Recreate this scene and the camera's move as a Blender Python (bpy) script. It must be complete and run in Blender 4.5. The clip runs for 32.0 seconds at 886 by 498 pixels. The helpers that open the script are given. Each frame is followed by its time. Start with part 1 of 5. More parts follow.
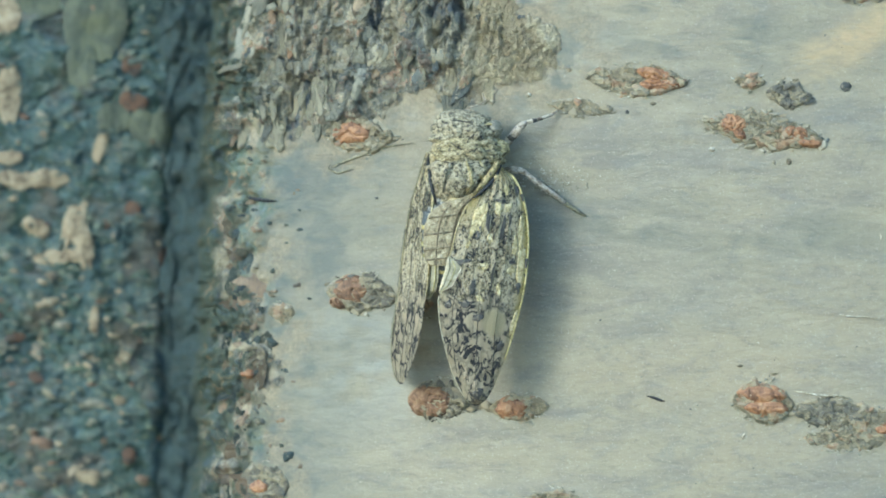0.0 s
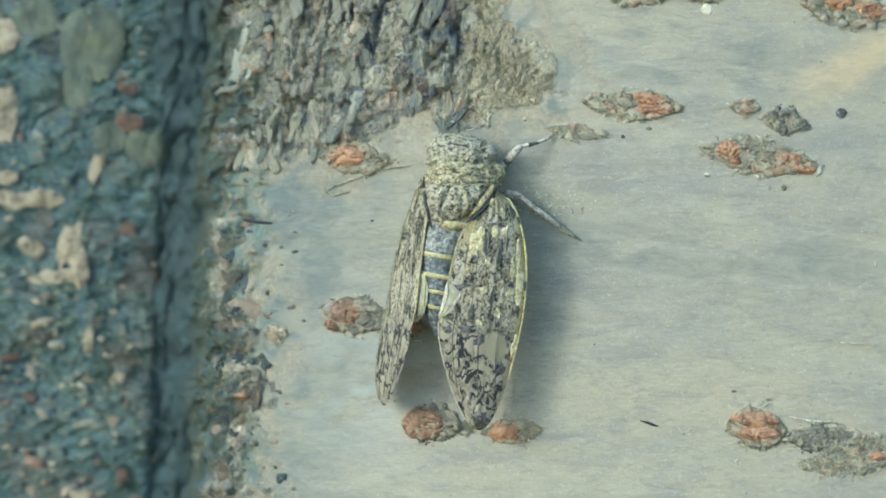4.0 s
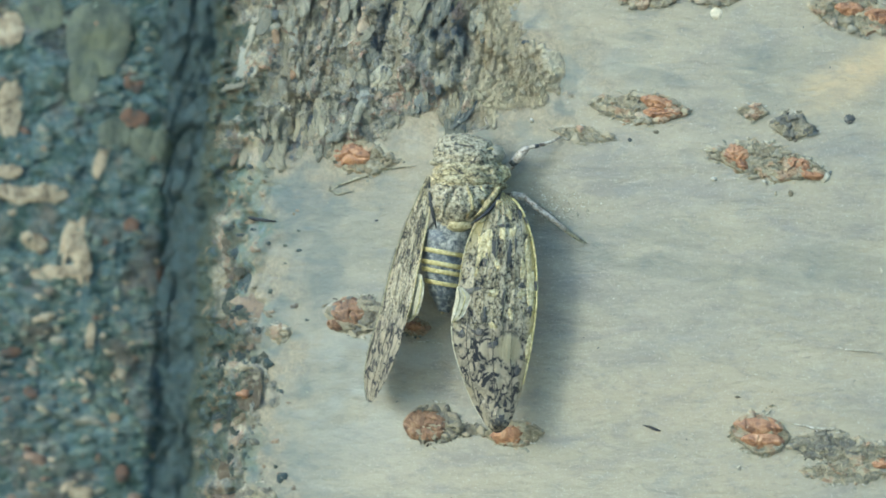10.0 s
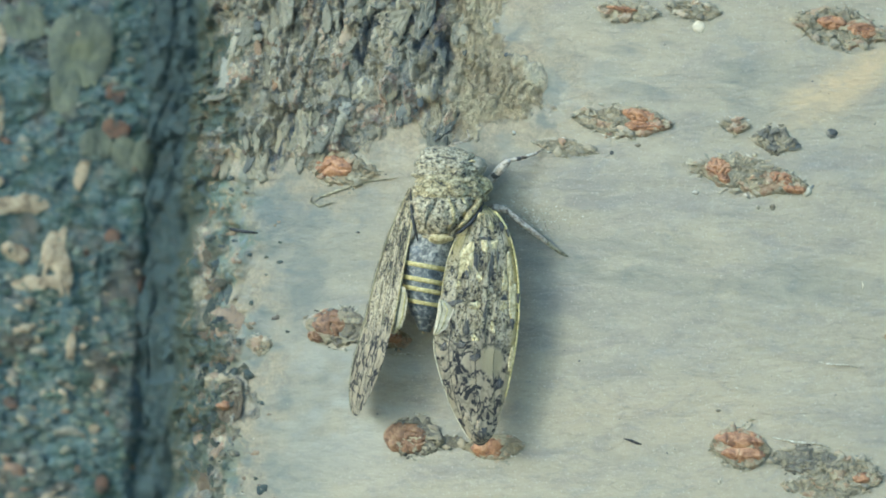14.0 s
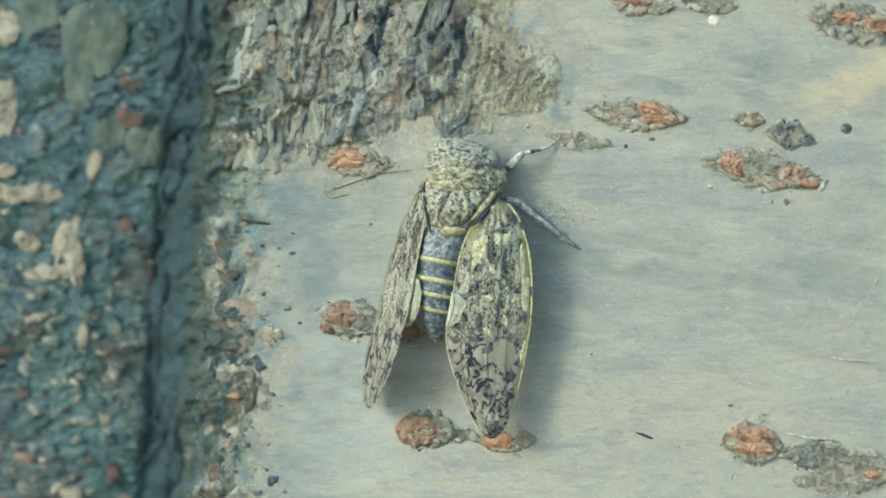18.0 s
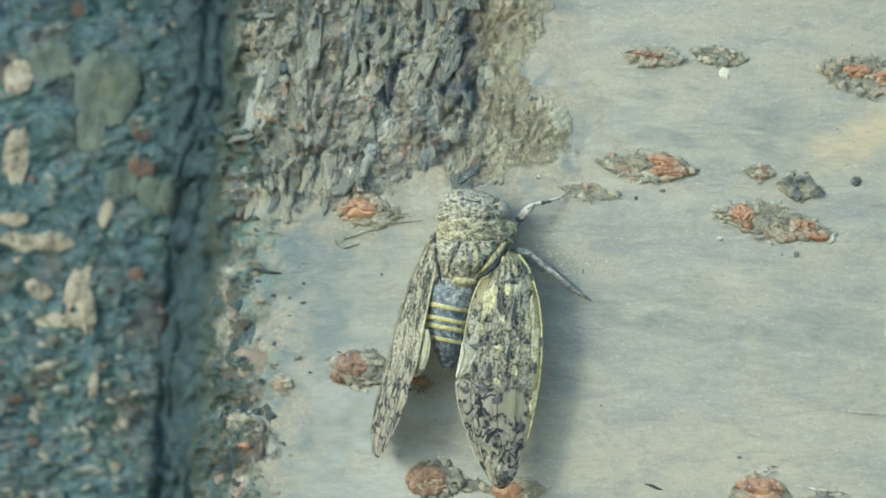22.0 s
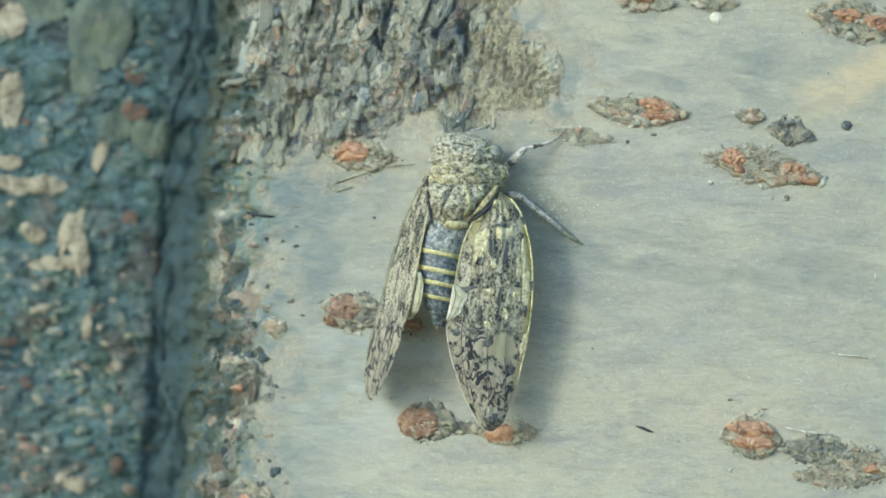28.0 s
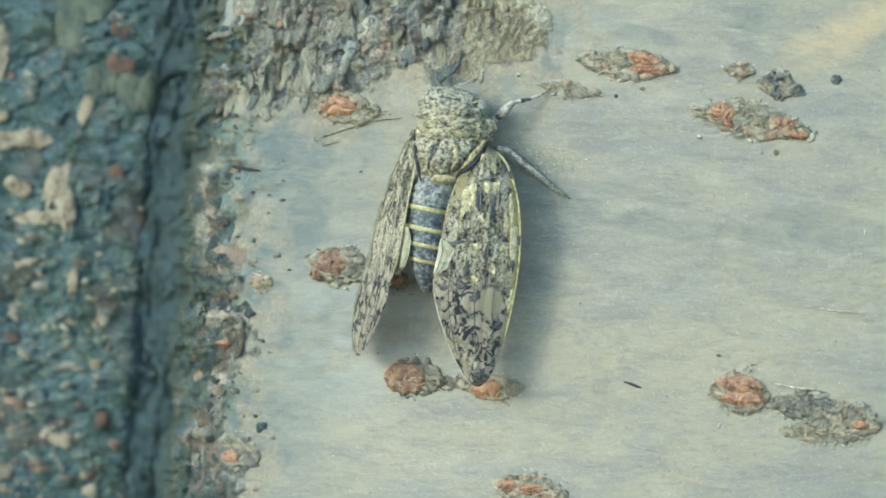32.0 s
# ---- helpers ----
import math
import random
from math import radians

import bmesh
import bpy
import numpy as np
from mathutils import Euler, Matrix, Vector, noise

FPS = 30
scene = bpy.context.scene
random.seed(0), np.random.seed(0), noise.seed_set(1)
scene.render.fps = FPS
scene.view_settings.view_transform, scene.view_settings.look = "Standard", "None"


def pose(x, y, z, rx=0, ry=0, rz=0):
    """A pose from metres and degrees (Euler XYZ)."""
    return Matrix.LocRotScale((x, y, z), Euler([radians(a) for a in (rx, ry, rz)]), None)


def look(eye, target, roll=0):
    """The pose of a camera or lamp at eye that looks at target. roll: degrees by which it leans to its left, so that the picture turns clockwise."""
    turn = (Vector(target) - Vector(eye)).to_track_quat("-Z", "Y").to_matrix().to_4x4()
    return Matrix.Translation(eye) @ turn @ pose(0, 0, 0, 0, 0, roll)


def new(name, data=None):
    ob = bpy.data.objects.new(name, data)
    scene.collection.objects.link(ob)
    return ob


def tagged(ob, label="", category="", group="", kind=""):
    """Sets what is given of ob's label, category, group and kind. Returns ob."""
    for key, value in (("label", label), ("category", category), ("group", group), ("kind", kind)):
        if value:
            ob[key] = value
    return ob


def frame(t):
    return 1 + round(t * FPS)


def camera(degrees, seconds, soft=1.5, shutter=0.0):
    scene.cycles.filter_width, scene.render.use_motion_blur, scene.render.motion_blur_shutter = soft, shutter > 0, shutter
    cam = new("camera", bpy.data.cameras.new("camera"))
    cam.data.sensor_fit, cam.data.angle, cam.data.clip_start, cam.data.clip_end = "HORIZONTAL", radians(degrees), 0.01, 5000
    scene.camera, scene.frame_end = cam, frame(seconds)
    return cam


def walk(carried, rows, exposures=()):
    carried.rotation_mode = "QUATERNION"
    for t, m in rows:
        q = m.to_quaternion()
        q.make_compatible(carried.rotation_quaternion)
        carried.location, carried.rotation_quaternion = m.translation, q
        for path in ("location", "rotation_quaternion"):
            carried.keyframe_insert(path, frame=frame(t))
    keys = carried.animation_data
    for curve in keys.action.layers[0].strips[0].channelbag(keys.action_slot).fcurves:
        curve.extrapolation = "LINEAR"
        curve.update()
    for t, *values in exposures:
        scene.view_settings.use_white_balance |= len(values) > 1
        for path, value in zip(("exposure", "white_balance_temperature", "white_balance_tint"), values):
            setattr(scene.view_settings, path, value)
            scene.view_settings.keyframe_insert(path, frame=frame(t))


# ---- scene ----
# A cicada on the smooth bark of a cherry trunk, a darker mossy stem beside it.
# Survey grid: G metres a step on the plane y = 0, seen from EYE; u runs to the right, v down, h towards EYE or off the bark.
DIST = 0.657
G = DIST * math.tan(radians(5.0)) / 784.0
EYE_Z = 1.3

# ---- camera and its walk ----
cam = camera(10.0, 32.0, soft=1.8)
ROWS = [
    (0, pose(0, -0.65691, 1.3, 89.7820, 0.9313, -0.0008)),
    (0.5, pose(0, -0.65683, 1.3, 89.7687, 0.7332, 0.0718)),
    (1, pose(0, -0.65766, 1.3, 89.7898, 0.6839, 0.1257)),
    (1.5, pose(0, -0.65710, 1.3, 89.8141, 0.6889, -0.1478)),
    (2, pose(0, -0.65597, 1.3, 89.8239, 0.7784, -0.2613)),
    (2.5, pose(0, -0.65673, 1.3, 89.9620, 0.6371, -0.0388)),
    (4.5, pose(0, -0.65776, 1.3, 90.1078, 0.4036, -0.0186)),
    (5, pose(0, -0.65819, 1.3, 90.2283, 0.3091, 0.1860)),
    (5.5, pose(0, -0.65747, 1.3, 90.1163, 0.1446, 0.2478)),
    (6, pose(0, -0.65700, 1.3, 90.0000, -0.0000, -0.0000)),
    (6.5, pose(0, -0.65678, 1.3, 90.0987, 0.1865, -0.3377)),
    (7, pose(0, -0.65689, 1.3, 89.9793, 0.1162, -0.0190)),
    (7.5, pose(0, -0.65536, 1.3, 89.7247, 0.0826, 0.0007)),
    (8, pose(0, -0.65431, 1.3, 89.6159, -0.0158, 0.0545)),
    (8.5, pose(0, -0.65441, 1.3, 89.9204, -0.1611, 0.1418)),
    (9, pose(0, -0.65616, 1.3, 90.1706, -0.2961, 0.3336)),
    (9.5, pose(0, -0.65468, 1.3, 90.1845, -0.3127, 0.1603)),
    (10, pose(0, -0.65467, 1.3, 90.0534, -0.3581, -0.0087)),
    (10.5, pose(0, -0.65296, 1.3, 89.9743, -0.3911, -0.2474)),
    (11, pose(0, -0.65316, 1.3, 90.1079, -0.5403, -0.5885)),
    (11.5, pose(0, -0.65349, 1.3, 90.2201, -0.3938, -0.4506)),
    (12, pose(0, -0.65324, 1.3, 90.2222, -0.4987, -0.2102)),
    (12.5, pose(0, -0.65406, 1.3, 90.2263, -0.5406, -0.1944)),
    (13, pose(0, -0.65259, 1.3, 90.1345, -0.5008, -0.2420)),
    (13.5, pose(0, -0.65374, 1.3, 90.1662, -0.5894, -0.2249)),
    (15.5, pose(0, -0.65410, 1.3, 90.2185, -0.6698, -0.2050)),
    (16, pose(0, -0.65412, 1.3, 90.2261, -0.7823, -0.0779)),
    (16.5, pose(0, -0.65270, 1.3, 90.0527, -0.8259, -0.1839)),
    (17, pose(0, -0.65302, 1.3, 90.0077, -0.7958, -0.1747)),
    (17.5, pose(0, -0.65251, 1.3, 90.0932, -0.9249, -0.0897)),
    (18, pose(0, -0.65305, 1.3, 90.1064, -1.0511, -0.0751)),
    (18.5, pose(0, -0.65298, 1.3, 90.0668, -0.9911, -0.1368)),
    (19, pose(0, -0.65344, 1.3, 90.1978, -1.0744, -0.2581)),
    (19.5, pose(0, -0.65334, 1.3, 90.3529, -1.0792, -0.2956)),
    (20, pose(0, -0.65351, 1.3, 90.4752, -1.1157, -0.1084)),
    (20.5, pose(0, -0.65423, 1.3, 90.4984, -1.2068, 0.0076)),
    (21, pose(0, -0.65527, 1.3, 90.6522, -1.3709, 0.1219)),
    (21.5, pose(0, -0.65552, 1.3, 90.7006, -1.4305, 0.0701)),
    (22, pose(0, -0.65473, 1.3, 90.6743, -1.3546, 0.0427)),
    (22.5, pose(0, -0.65516, 1.3, 90.6542, -1.3075, 0.4167)),
    (23, pose(0, -0.65518, 1.3, 90.5831, -1.4741, 0.5595)),
    (23.5, pose(0, -0.65573, 1.3, 90.5525, -1.5194, 0.3738)),
    (24, pose(0, -0.65553, 1.3, 90.5261, -1.4928, 0.3439)),
    (24.5, pose(0, -0.65543, 1.3, 90.4305, -1.5217, 0.1852)),
    (25, pose(0, -0.65519, 1.3, 90.3007, -1.3846, 0.0620)),
    (25.5, pose(0, -0.65398, 1.3, 90.0826, -1.3654, 0.1816)),
    (27.5, pose(0, -0.65682, 1.3, 89.8962, -1.3688, -0.1712)),
    (28, pose(0, -0.65772, 1.3, 90.0342, -1.3928, -0.0457)),
    (28.5, pose(0, -0.65668, 1.3, 90.0225, -1.4701, -0.0201)),
    (29, pose(0, -0.65546, 1.3, 89.7379, -1.4670, 0.0583)),
    (29.5, pose(0, -0.65474, 1.3, 89.4415, -1.4222, 0.0456)),
    (30, pose(0, -0.65427, 1.3, 89.3496, -1.3570, -0.0421)),
    (30.5, pose(0, -0.65451, 1.3, 89.3308, -1.3214, -0.0100)),
    (31, pose(0, -0.65352, 1.3, 89.4428, -1.4106, 0.0100)),
    (31.5, pose(0, -0.65441, 1.3, 89.5161, -1.3490, -0.0806)),
    (32, pose(0, -0.65431, 1.3, 89.5220, -1.4657, -0.1902)),
]
cam.data.dof.use_dof = True
cam.data.dof.focus_distance = 0.652
cam.data.dof.aperture_fstop = 25.0
walk(cam, ROWS, exposures=[(0, -0.17, 5450, -4), (6.0, -0.13, 5450, -4), (18.0, -0.13, 5450, -4), (32.0, -0.08, 5450, -4)])

# ---- world and sun ----
SUN_AZ, SUN_EL = 56.0, 21.0   # degrees to the left of the view, and above the horizon
world = bpy.data.worlds.new("sky")
scene.world = world
world.use_nodes = True
wn = world.node_tree
sky = wn.nodes.new("ShaderNodeTexSky")
sky.sky_type = 'NISHITA'
sky.sun_disc = False
sky.sun_elevation = radians(SUN_EL)
sky.sun_rotation = radians(180.0 + SUN_AZ)
wn.links.new(sky.outputs[0], wn.nodes["Background"].inputs[0])
wn.nodes["Background"].inputs[1].default_value = 0.43
sun = new("sun", bpy.data.lights.new("sun", 'SUN'))
sun.data.energy = 1.16
sun.data.angle = radians(14.0)
sun.data.color = (1.0, 0.97, 0.90)
to_sun = Vector((-math.sin(radians(SUN_AZ)) * math.cos(radians(SUN_EL)), -math.cos(radians(SUN_AZ)) * math.cos(radians(SUN_EL)), math.sin(radians(SUN_EL))))
sun.matrix_basis = look(to_sun * 6 + Vector((0, 0, EYE_Z)), (0, 0, EYE_Z))


# ---- materials ----
def shader(name, rough=0.8, spec=0.3):
    m = bpy.data.materials.new(name)
    m.use_nodes = True
    b = m.node_tree.nodes["Principled BSDF"]
    b.inputs["Roughness"].default_value = rough
    b.inputs["Specular IOR Level"].default_value = spec
    return m, m.node_tree, b


def coords(nt, scale=(1, 1, 1), turn=(0, 0, 0)):
    tc = nt.nodes.new("ShaderNodeTexCoord")
    mp = nt.nodes.new("ShaderNodeMapping")
    mp.inputs["Scale"].default_value = scale
    mp.inputs["Rotation"].default_value = [radians(a) for a in turn]
    nt.links.new(tc.outputs["Object"], mp.inputs["Vector"])
    return mp.outputs["Vector"]


def noise_tex(nt, vec, scale, detail=4.0, rough=0.55, distort=0.0):
    n = nt.nodes.new("ShaderNodeTexNoise")
    n.inputs["Scale"].default_value = scale
    n.inputs["Detail"].default_value = detail
    n.inputs["Roughness"].default_value = rough
    n.inputs["Distortion"].default_value = distort
    nt.links.new(vec, n.inputs["Vector"])
    return n.outputs["Fac"]


def cell_tex(nt, vec, scale, feature='F1', rand=1.0):
    n = nt.nodes.new("ShaderNodeTexVoronoi")
    n.feature = feature
    n.inputs["Scale"].default_value = scale
    n.inputs["Randomness"].default_value = rand
    nt.links.new(vec, n.inputs["Vector"])
    return n


def ramp(nt, fac, stops, mode='LINEAR'):
    r = nt.nodes.new("ShaderNodeValToRGB")
    r.color_ramp.interpolation = mode
    while len(r.color_ramp.elements) < len(stops):
        r.color_ramp.elements.new(0.5)
    for e, (p, c) in zip(r.color_ramp.elements, stops):
        e.position = p
        e.color = (*c, 1) if len(c) == 3 else c
    nt.links.new(fac, r.inputs["Fac"])
    return r.outputs["Color"]


def grey(nt, fac, lo, hi, a=0.0, b=1.0):
    n = nt.nodes.new("ShaderNodeMapRange")
    n.inputs["From Min"].default_value, n.inputs["From Max"].default_value = lo, hi
    n.inputs["To Min"].default_value, n.inputs["To Max"].default_value = a, b
    nt.links.new(fac, n.inputs["Value"])
    return n.outputs["Result"]


def blend(nt, fac, a, b, mode='MIX'):
    n = nt.nodes.new("ShaderNodeMix")
    n.data_type, n.blend_type = 'RGBA', mode
    if isinstance(fac, float):
        n.inputs["Factor"].default_value = fac
    else:
        nt.links.new(fac, n.inputs["Factor"])
    for sock, v in ((n.inputs[6], a), (n.inputs[7], b)):
        if isinstance(v, tuple):
            sock.default_value = (*v, 1)
        else:
            nt.links.new(v, sock)
    return n.outputs[2]


def maths(nt, op, a, b=None):
    n = nt.nodes.new("ShaderNodeMath")
    n.operation = op
    for sock, v in ((n.inputs[0], a), (n.inputs[1], b)):
        if v is None:
            continue
        if isinstance(v, (int, float)):
            sock.default_value = v
        else:
            nt.links.new(v, sock)
    return n.outputs[0]


def attr(nt, name):
    n = nt.nodes.new("ShaderNodeAttribute")
    n.attribute_name = name
    return n.outputs["Fac"]


def bump(nt, b, fac, dist, strength=0.6, after=None):
    n = nt.nodes.new("ShaderNodeBump")
    n.inputs["Distance"].default_value = dist
    n.inputs["Strength"].default_value = strength
    nt.links.new(fac, n.inputs["Height"])
    if after is not None:
        nt.links.new(after, n.inputs["Normal"])
    nt.links.new(n.outputs["Normal"], b.inputs["Normal"])
    return n.outputs["Normal"]


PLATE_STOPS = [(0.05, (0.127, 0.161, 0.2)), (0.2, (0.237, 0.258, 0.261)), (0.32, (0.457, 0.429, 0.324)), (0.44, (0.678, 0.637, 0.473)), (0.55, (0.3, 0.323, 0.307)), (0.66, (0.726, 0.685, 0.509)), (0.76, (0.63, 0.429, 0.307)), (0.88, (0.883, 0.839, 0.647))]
STEM_STOPS = [(0.0, (0.067, 0.111, 0.142)), (0.22, (0.102, 0.161, 0.142)), (0.36, (0.159, 0.227, 0.239)), (0.48, (0.102, 0.163, 0.152)), (0.6, (0.209, 0.252, 0.217)), (0.7, (0.136, 0.202, 0.202)), (0.82, (0.338, 0.34, 0.275)), (0.92, (0.244, 0.163, 0.128)), (1.0, (0.406, 0.403, 0.339))]


def stem_material():
    m, nt, b = shader("mossy_bark", 0.9, 0.2)
    plain = coords(nt)
    n0 = noise_tex(nt, plain, 150, 3, 0.6, 0.8)
    n1 = noise_tex(nt, coords(nt, (420, 420, 620)), 1.0, 6, 0.72, 0.8)
    n2 = noise_tex(nt, coords(nt, (800, 800, 1500)), 1.0, 4, 0.7, 0.5)
    mix = maths(nt, 'ADD', maths(nt, 'MULTIPLY', attr(nt, "plate"), 0.45), maths(nt, 'MULTIPLY', n1, 0.55))
    col = ramp(nt, grey(nt, mix, 0.22, 0.82), STEM_STOPS)
    col = blend(nt, grey(nt, n0, 0.50, 0.60, 0, 0.75), col, (0.080, 0.125, 0.098))
    col = blend(nt, grey(nt, n0, 0.45, 0.36, 0, 0.6), col, (0.105, 0.140, 0.155))
    col = blend(nt, grey(nt, n2, 0.60, 0.68, 0, 0.75), col, (0.33, 0.29, 0.20))
    col = blend(nt, grey(nt, n2, 0.42, 0.33, 0, 0.85), col, (0.050, 0.080, 0.072))
    n3 = noise_tex(nt, coords(nt, (1300, 1300, 2200)), 1.0, 3, 0.65, 0.6)
    col = blend(nt, grey(nt, n3, 0.56, 0.64, 0, 0.7), col, (0.050, 0.078, 0.070))
    col = blend(nt, grey(nt, n3, 0.40, 0.33, 0, 0.7), col, (0.38, 0.34, 0.25))
    col = blend(nt, grey(nt, noise_tex(nt, plain, 95, 3, 0.6, 0.5), 0.54, 0.66, 0, 0.6), col, (0.190, 0.150, 0.115))
    # bluish haze of the shaded crevice, put into the stem's colour
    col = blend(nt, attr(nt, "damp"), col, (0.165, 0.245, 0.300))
    nt.links.new(col, b.inputs["Base Color"])
    bump(nt, b, n1, 0.0012, 0.8)
    return m


def trunk_material():
    m, nt, b = shader("cherry_bark", 0.62, 0.35)
    plain = coords(nt)
    broad = noise_tex(nt, coords(nt, (26, 26, 62), (0, 14.0, 0)), 1.0, 4, 0.6, 0.5)
    mid = noise_tex(nt, coords(nt, (95, 95, 290), (0, 9.0, 0)), 1.0, 5, 0.62, 0.7)
    cloud = noise_tex(nt, coords(nt, (190, 190, 360)), 1.0, 5, 0.65, 0.6)
    streak = noise_tex(nt, coords(nt, (230, 230, 1250), (0, 5.0, 0)), 1.0, 5, 0.65, 0.9)
    grain = noise_tex(nt, coords(nt, (1000, 1000, 1600), (0, 4.0, 0)), 1.0, 5, 0.7, 0.3)
    fine = noise_tex(nt, plain, 3600, 3, 0.6)
    col = ramp(nt, broad, [(0.32, (0.268, 0.260, 0.222)), (0.43, (0.322, 0.304, 0.240)), (0.54, (0.348, 0.323, 0.240)), (0.68, (0.378, 0.339, 0.242))])
    col = blend(nt, grey(nt, mid, 0.51, 0.68, 0, 0.62), col, (0.222, 0.219, 0.200))
    col = blend(nt, grey(nt, mid, 0.45, 0.32, 0, 0.4), col, (0.415, 0.388, 0.292))
    col = blend(nt, grey(nt, cloud, 0.53, 0.68, 0, 0.5), col, (0.240, 0.252, 0.230))
    col = blend(nt, grey(nt, cloud, 0.46, 0.32, 0, 0.4), col, (0.420, 0.380, 0.270))
    lines = maths(nt, 'MULTIPLY', grey(nt, streak, 0.55, 0.72), grey(nt, cloud, 0.44, 0.58, 0.0, 1.0))
    col = blend(nt, maths(nt, 'MULTIPLY', lines, 0.42), col, (0.175, 0.174, 0.155))
    col = blend(nt, maths(nt, 'MULTIPLY', grey(nt, streak, 0.44, 0.30, 0, 0.4), grey(nt, mid, 0.42, 0.56)), col, (0.450, 0.425, 0.335))
    col = blend(nt, grey(nt, grain, 0.55, 0.68, 0, 0.42), col, (0.205, 0.204, 0.180))
    col = blend(nt, grey(nt, grain, 0.43, 0.32, 0, 0.3), col, (0.480, 0.455, 0.365))
    col = blend(nt, grey(nt, fine, 0.60, 0.70, 0, 0.45), col, (0.58, 0.56, 0.48))
    col = blend(nt, attr(nt, "pale"), col, (0.431, 0.445, 0.400))
    col = blend(nt, maths(nt, 'MULTIPLY', attr(nt, "tan"), grey(nt, streak, 0.36, 0.50, 0.55, 1.0)), col, (0.540, 0.430, 0.255))
    grit = noise_tex(nt, plain, 1300, 6, 0.75, 0.8)
    chip = noise_tex(nt, coords(nt, (760, 760, 420)), 1.0, 4, 0.7, 1.0)
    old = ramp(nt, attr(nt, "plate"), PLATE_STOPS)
    old = blend(nt, attr(nt, "sandy"), old, ramp(nt, attr(nt, "plate"), [(0.0, (0.47, 0.41, 0.275)), (0.3, (0.63, 0.555, 0.37)), (0.6, (0.74, 0.67, 0.46)), (1.0, (0.84, 0.79, 0.60))]))
    old = blend(nt, maths(nt, 'MULTIPLY', grey(nt, chip, 0.55, 0.65, 0, 0.5), maths(nt, 'SUBTRACT', 1.0, maths(nt, 'MULTIPLY', attr(nt, "sandy"), 0.8))), old, (0.085, 0.102, 0.108))
    old = blend(nt, grey(nt, chip, 0.45, 0.37, 0, 0.55), old, (0.40, 0.36, 0.235))
    old = blend(nt, maths(nt, 'MULTIPLY', grey(nt, grit, 0.57, 0.67, 0, 0.6), maths(nt, 'SUBTRACT', 1.0, maths(nt, 'MULTIPLY', attr(nt, "sandy"), 0.5))), old, (0.070, 0.078, 0.080))
    old = blend(nt, grey(nt, grit, 0.43, 0.34, 0, 0.65), old, (0.47, 0.44, 0.32))
    zone = noise_tex(nt, coords(nt, (210, 210, 120)), 1.0, 4, 0.65, 0.9)
    warm = noise_tex(nt, coords(nt, (330, 330, 200), (0, 0, 40)), 1.0, 4, 0.65, 0.9)
    free = maths(nt, 'SUBTRACT', 1.0, maths(nt, 'MULTIPLY', attr(nt, "sandy"), 0.75))
    old = blend(nt, maths(nt, 'MULTIPLY', grey(nt, zone, 0.52, 0.60, 0, 0.55), free), old, (0.100, 0.128, 0.145))
    old = blend(nt, maths(nt, 'MULTIPLY', grey(nt, zone, 0.46, 0.38, 0, 0.55), free), old, (0.430, 0.375, 0.235))
    old = blend(nt, maths(nt, 'MULTIPLY', grey(nt, warm, 0.56, 0.63, 0, 0.42), free), old, (0.360, 0.225, 0.130))
    col = blend(nt, attr(nt, "rough"), col, old)
    # dust, with the left's dim blue skylight and the cicada's shade painted in
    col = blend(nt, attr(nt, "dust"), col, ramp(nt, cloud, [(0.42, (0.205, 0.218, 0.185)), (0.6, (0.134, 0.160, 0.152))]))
    col = blend(nt, attr(nt, "halo"), col, ramp(nt, grit, [(0.4, (0.42, 0.355, 0.235)), (0.6, (0.24, 0.205, 0.14))]))
    # moss colours; the bluish first stop adds the crevice's haze to them
    mossy = ramp(nt, noise_tex(nt, plain, 520, 6, 0.7, 0.8), [(0.36, (0.135, 0.195, 0.225)), (0.46, (0.092, 0.145, 0.118)), (0.55, (0.125, 0.160, 0.118)), (0.61, (0.235, 0.195, 0.125)), (0.68, (0.400, 0.340, 0.225))])
    col = blend(nt, attr(nt, "moss"), col, mossy)
    # the crevice's dim blue haze, painted onto the trunk's flank
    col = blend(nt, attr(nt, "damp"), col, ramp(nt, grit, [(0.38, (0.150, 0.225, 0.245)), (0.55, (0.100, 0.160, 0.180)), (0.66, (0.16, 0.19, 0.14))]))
    nt.links.new(col, b.inputs["Base Color"])
    n1 = bump(nt, b, streak, 0.0003, 0.35)
    n2 = bump(nt, b, grain, 0.0004, 0.6, n1)
    n3 = bump(nt, b, maths(nt, 'MULTIPLY', maths(nt, 'SUBTRACT', chip, 0.5), attr(nt, "rough")), 0.0020, 0.8, n2)
    bump(nt, b, maths(nt, 'MULTIPLY', maths(nt, 'SUBTRACT', grit, 0.5), attr(nt, "rough")), 0.0012, 0.9, n3)
    return m


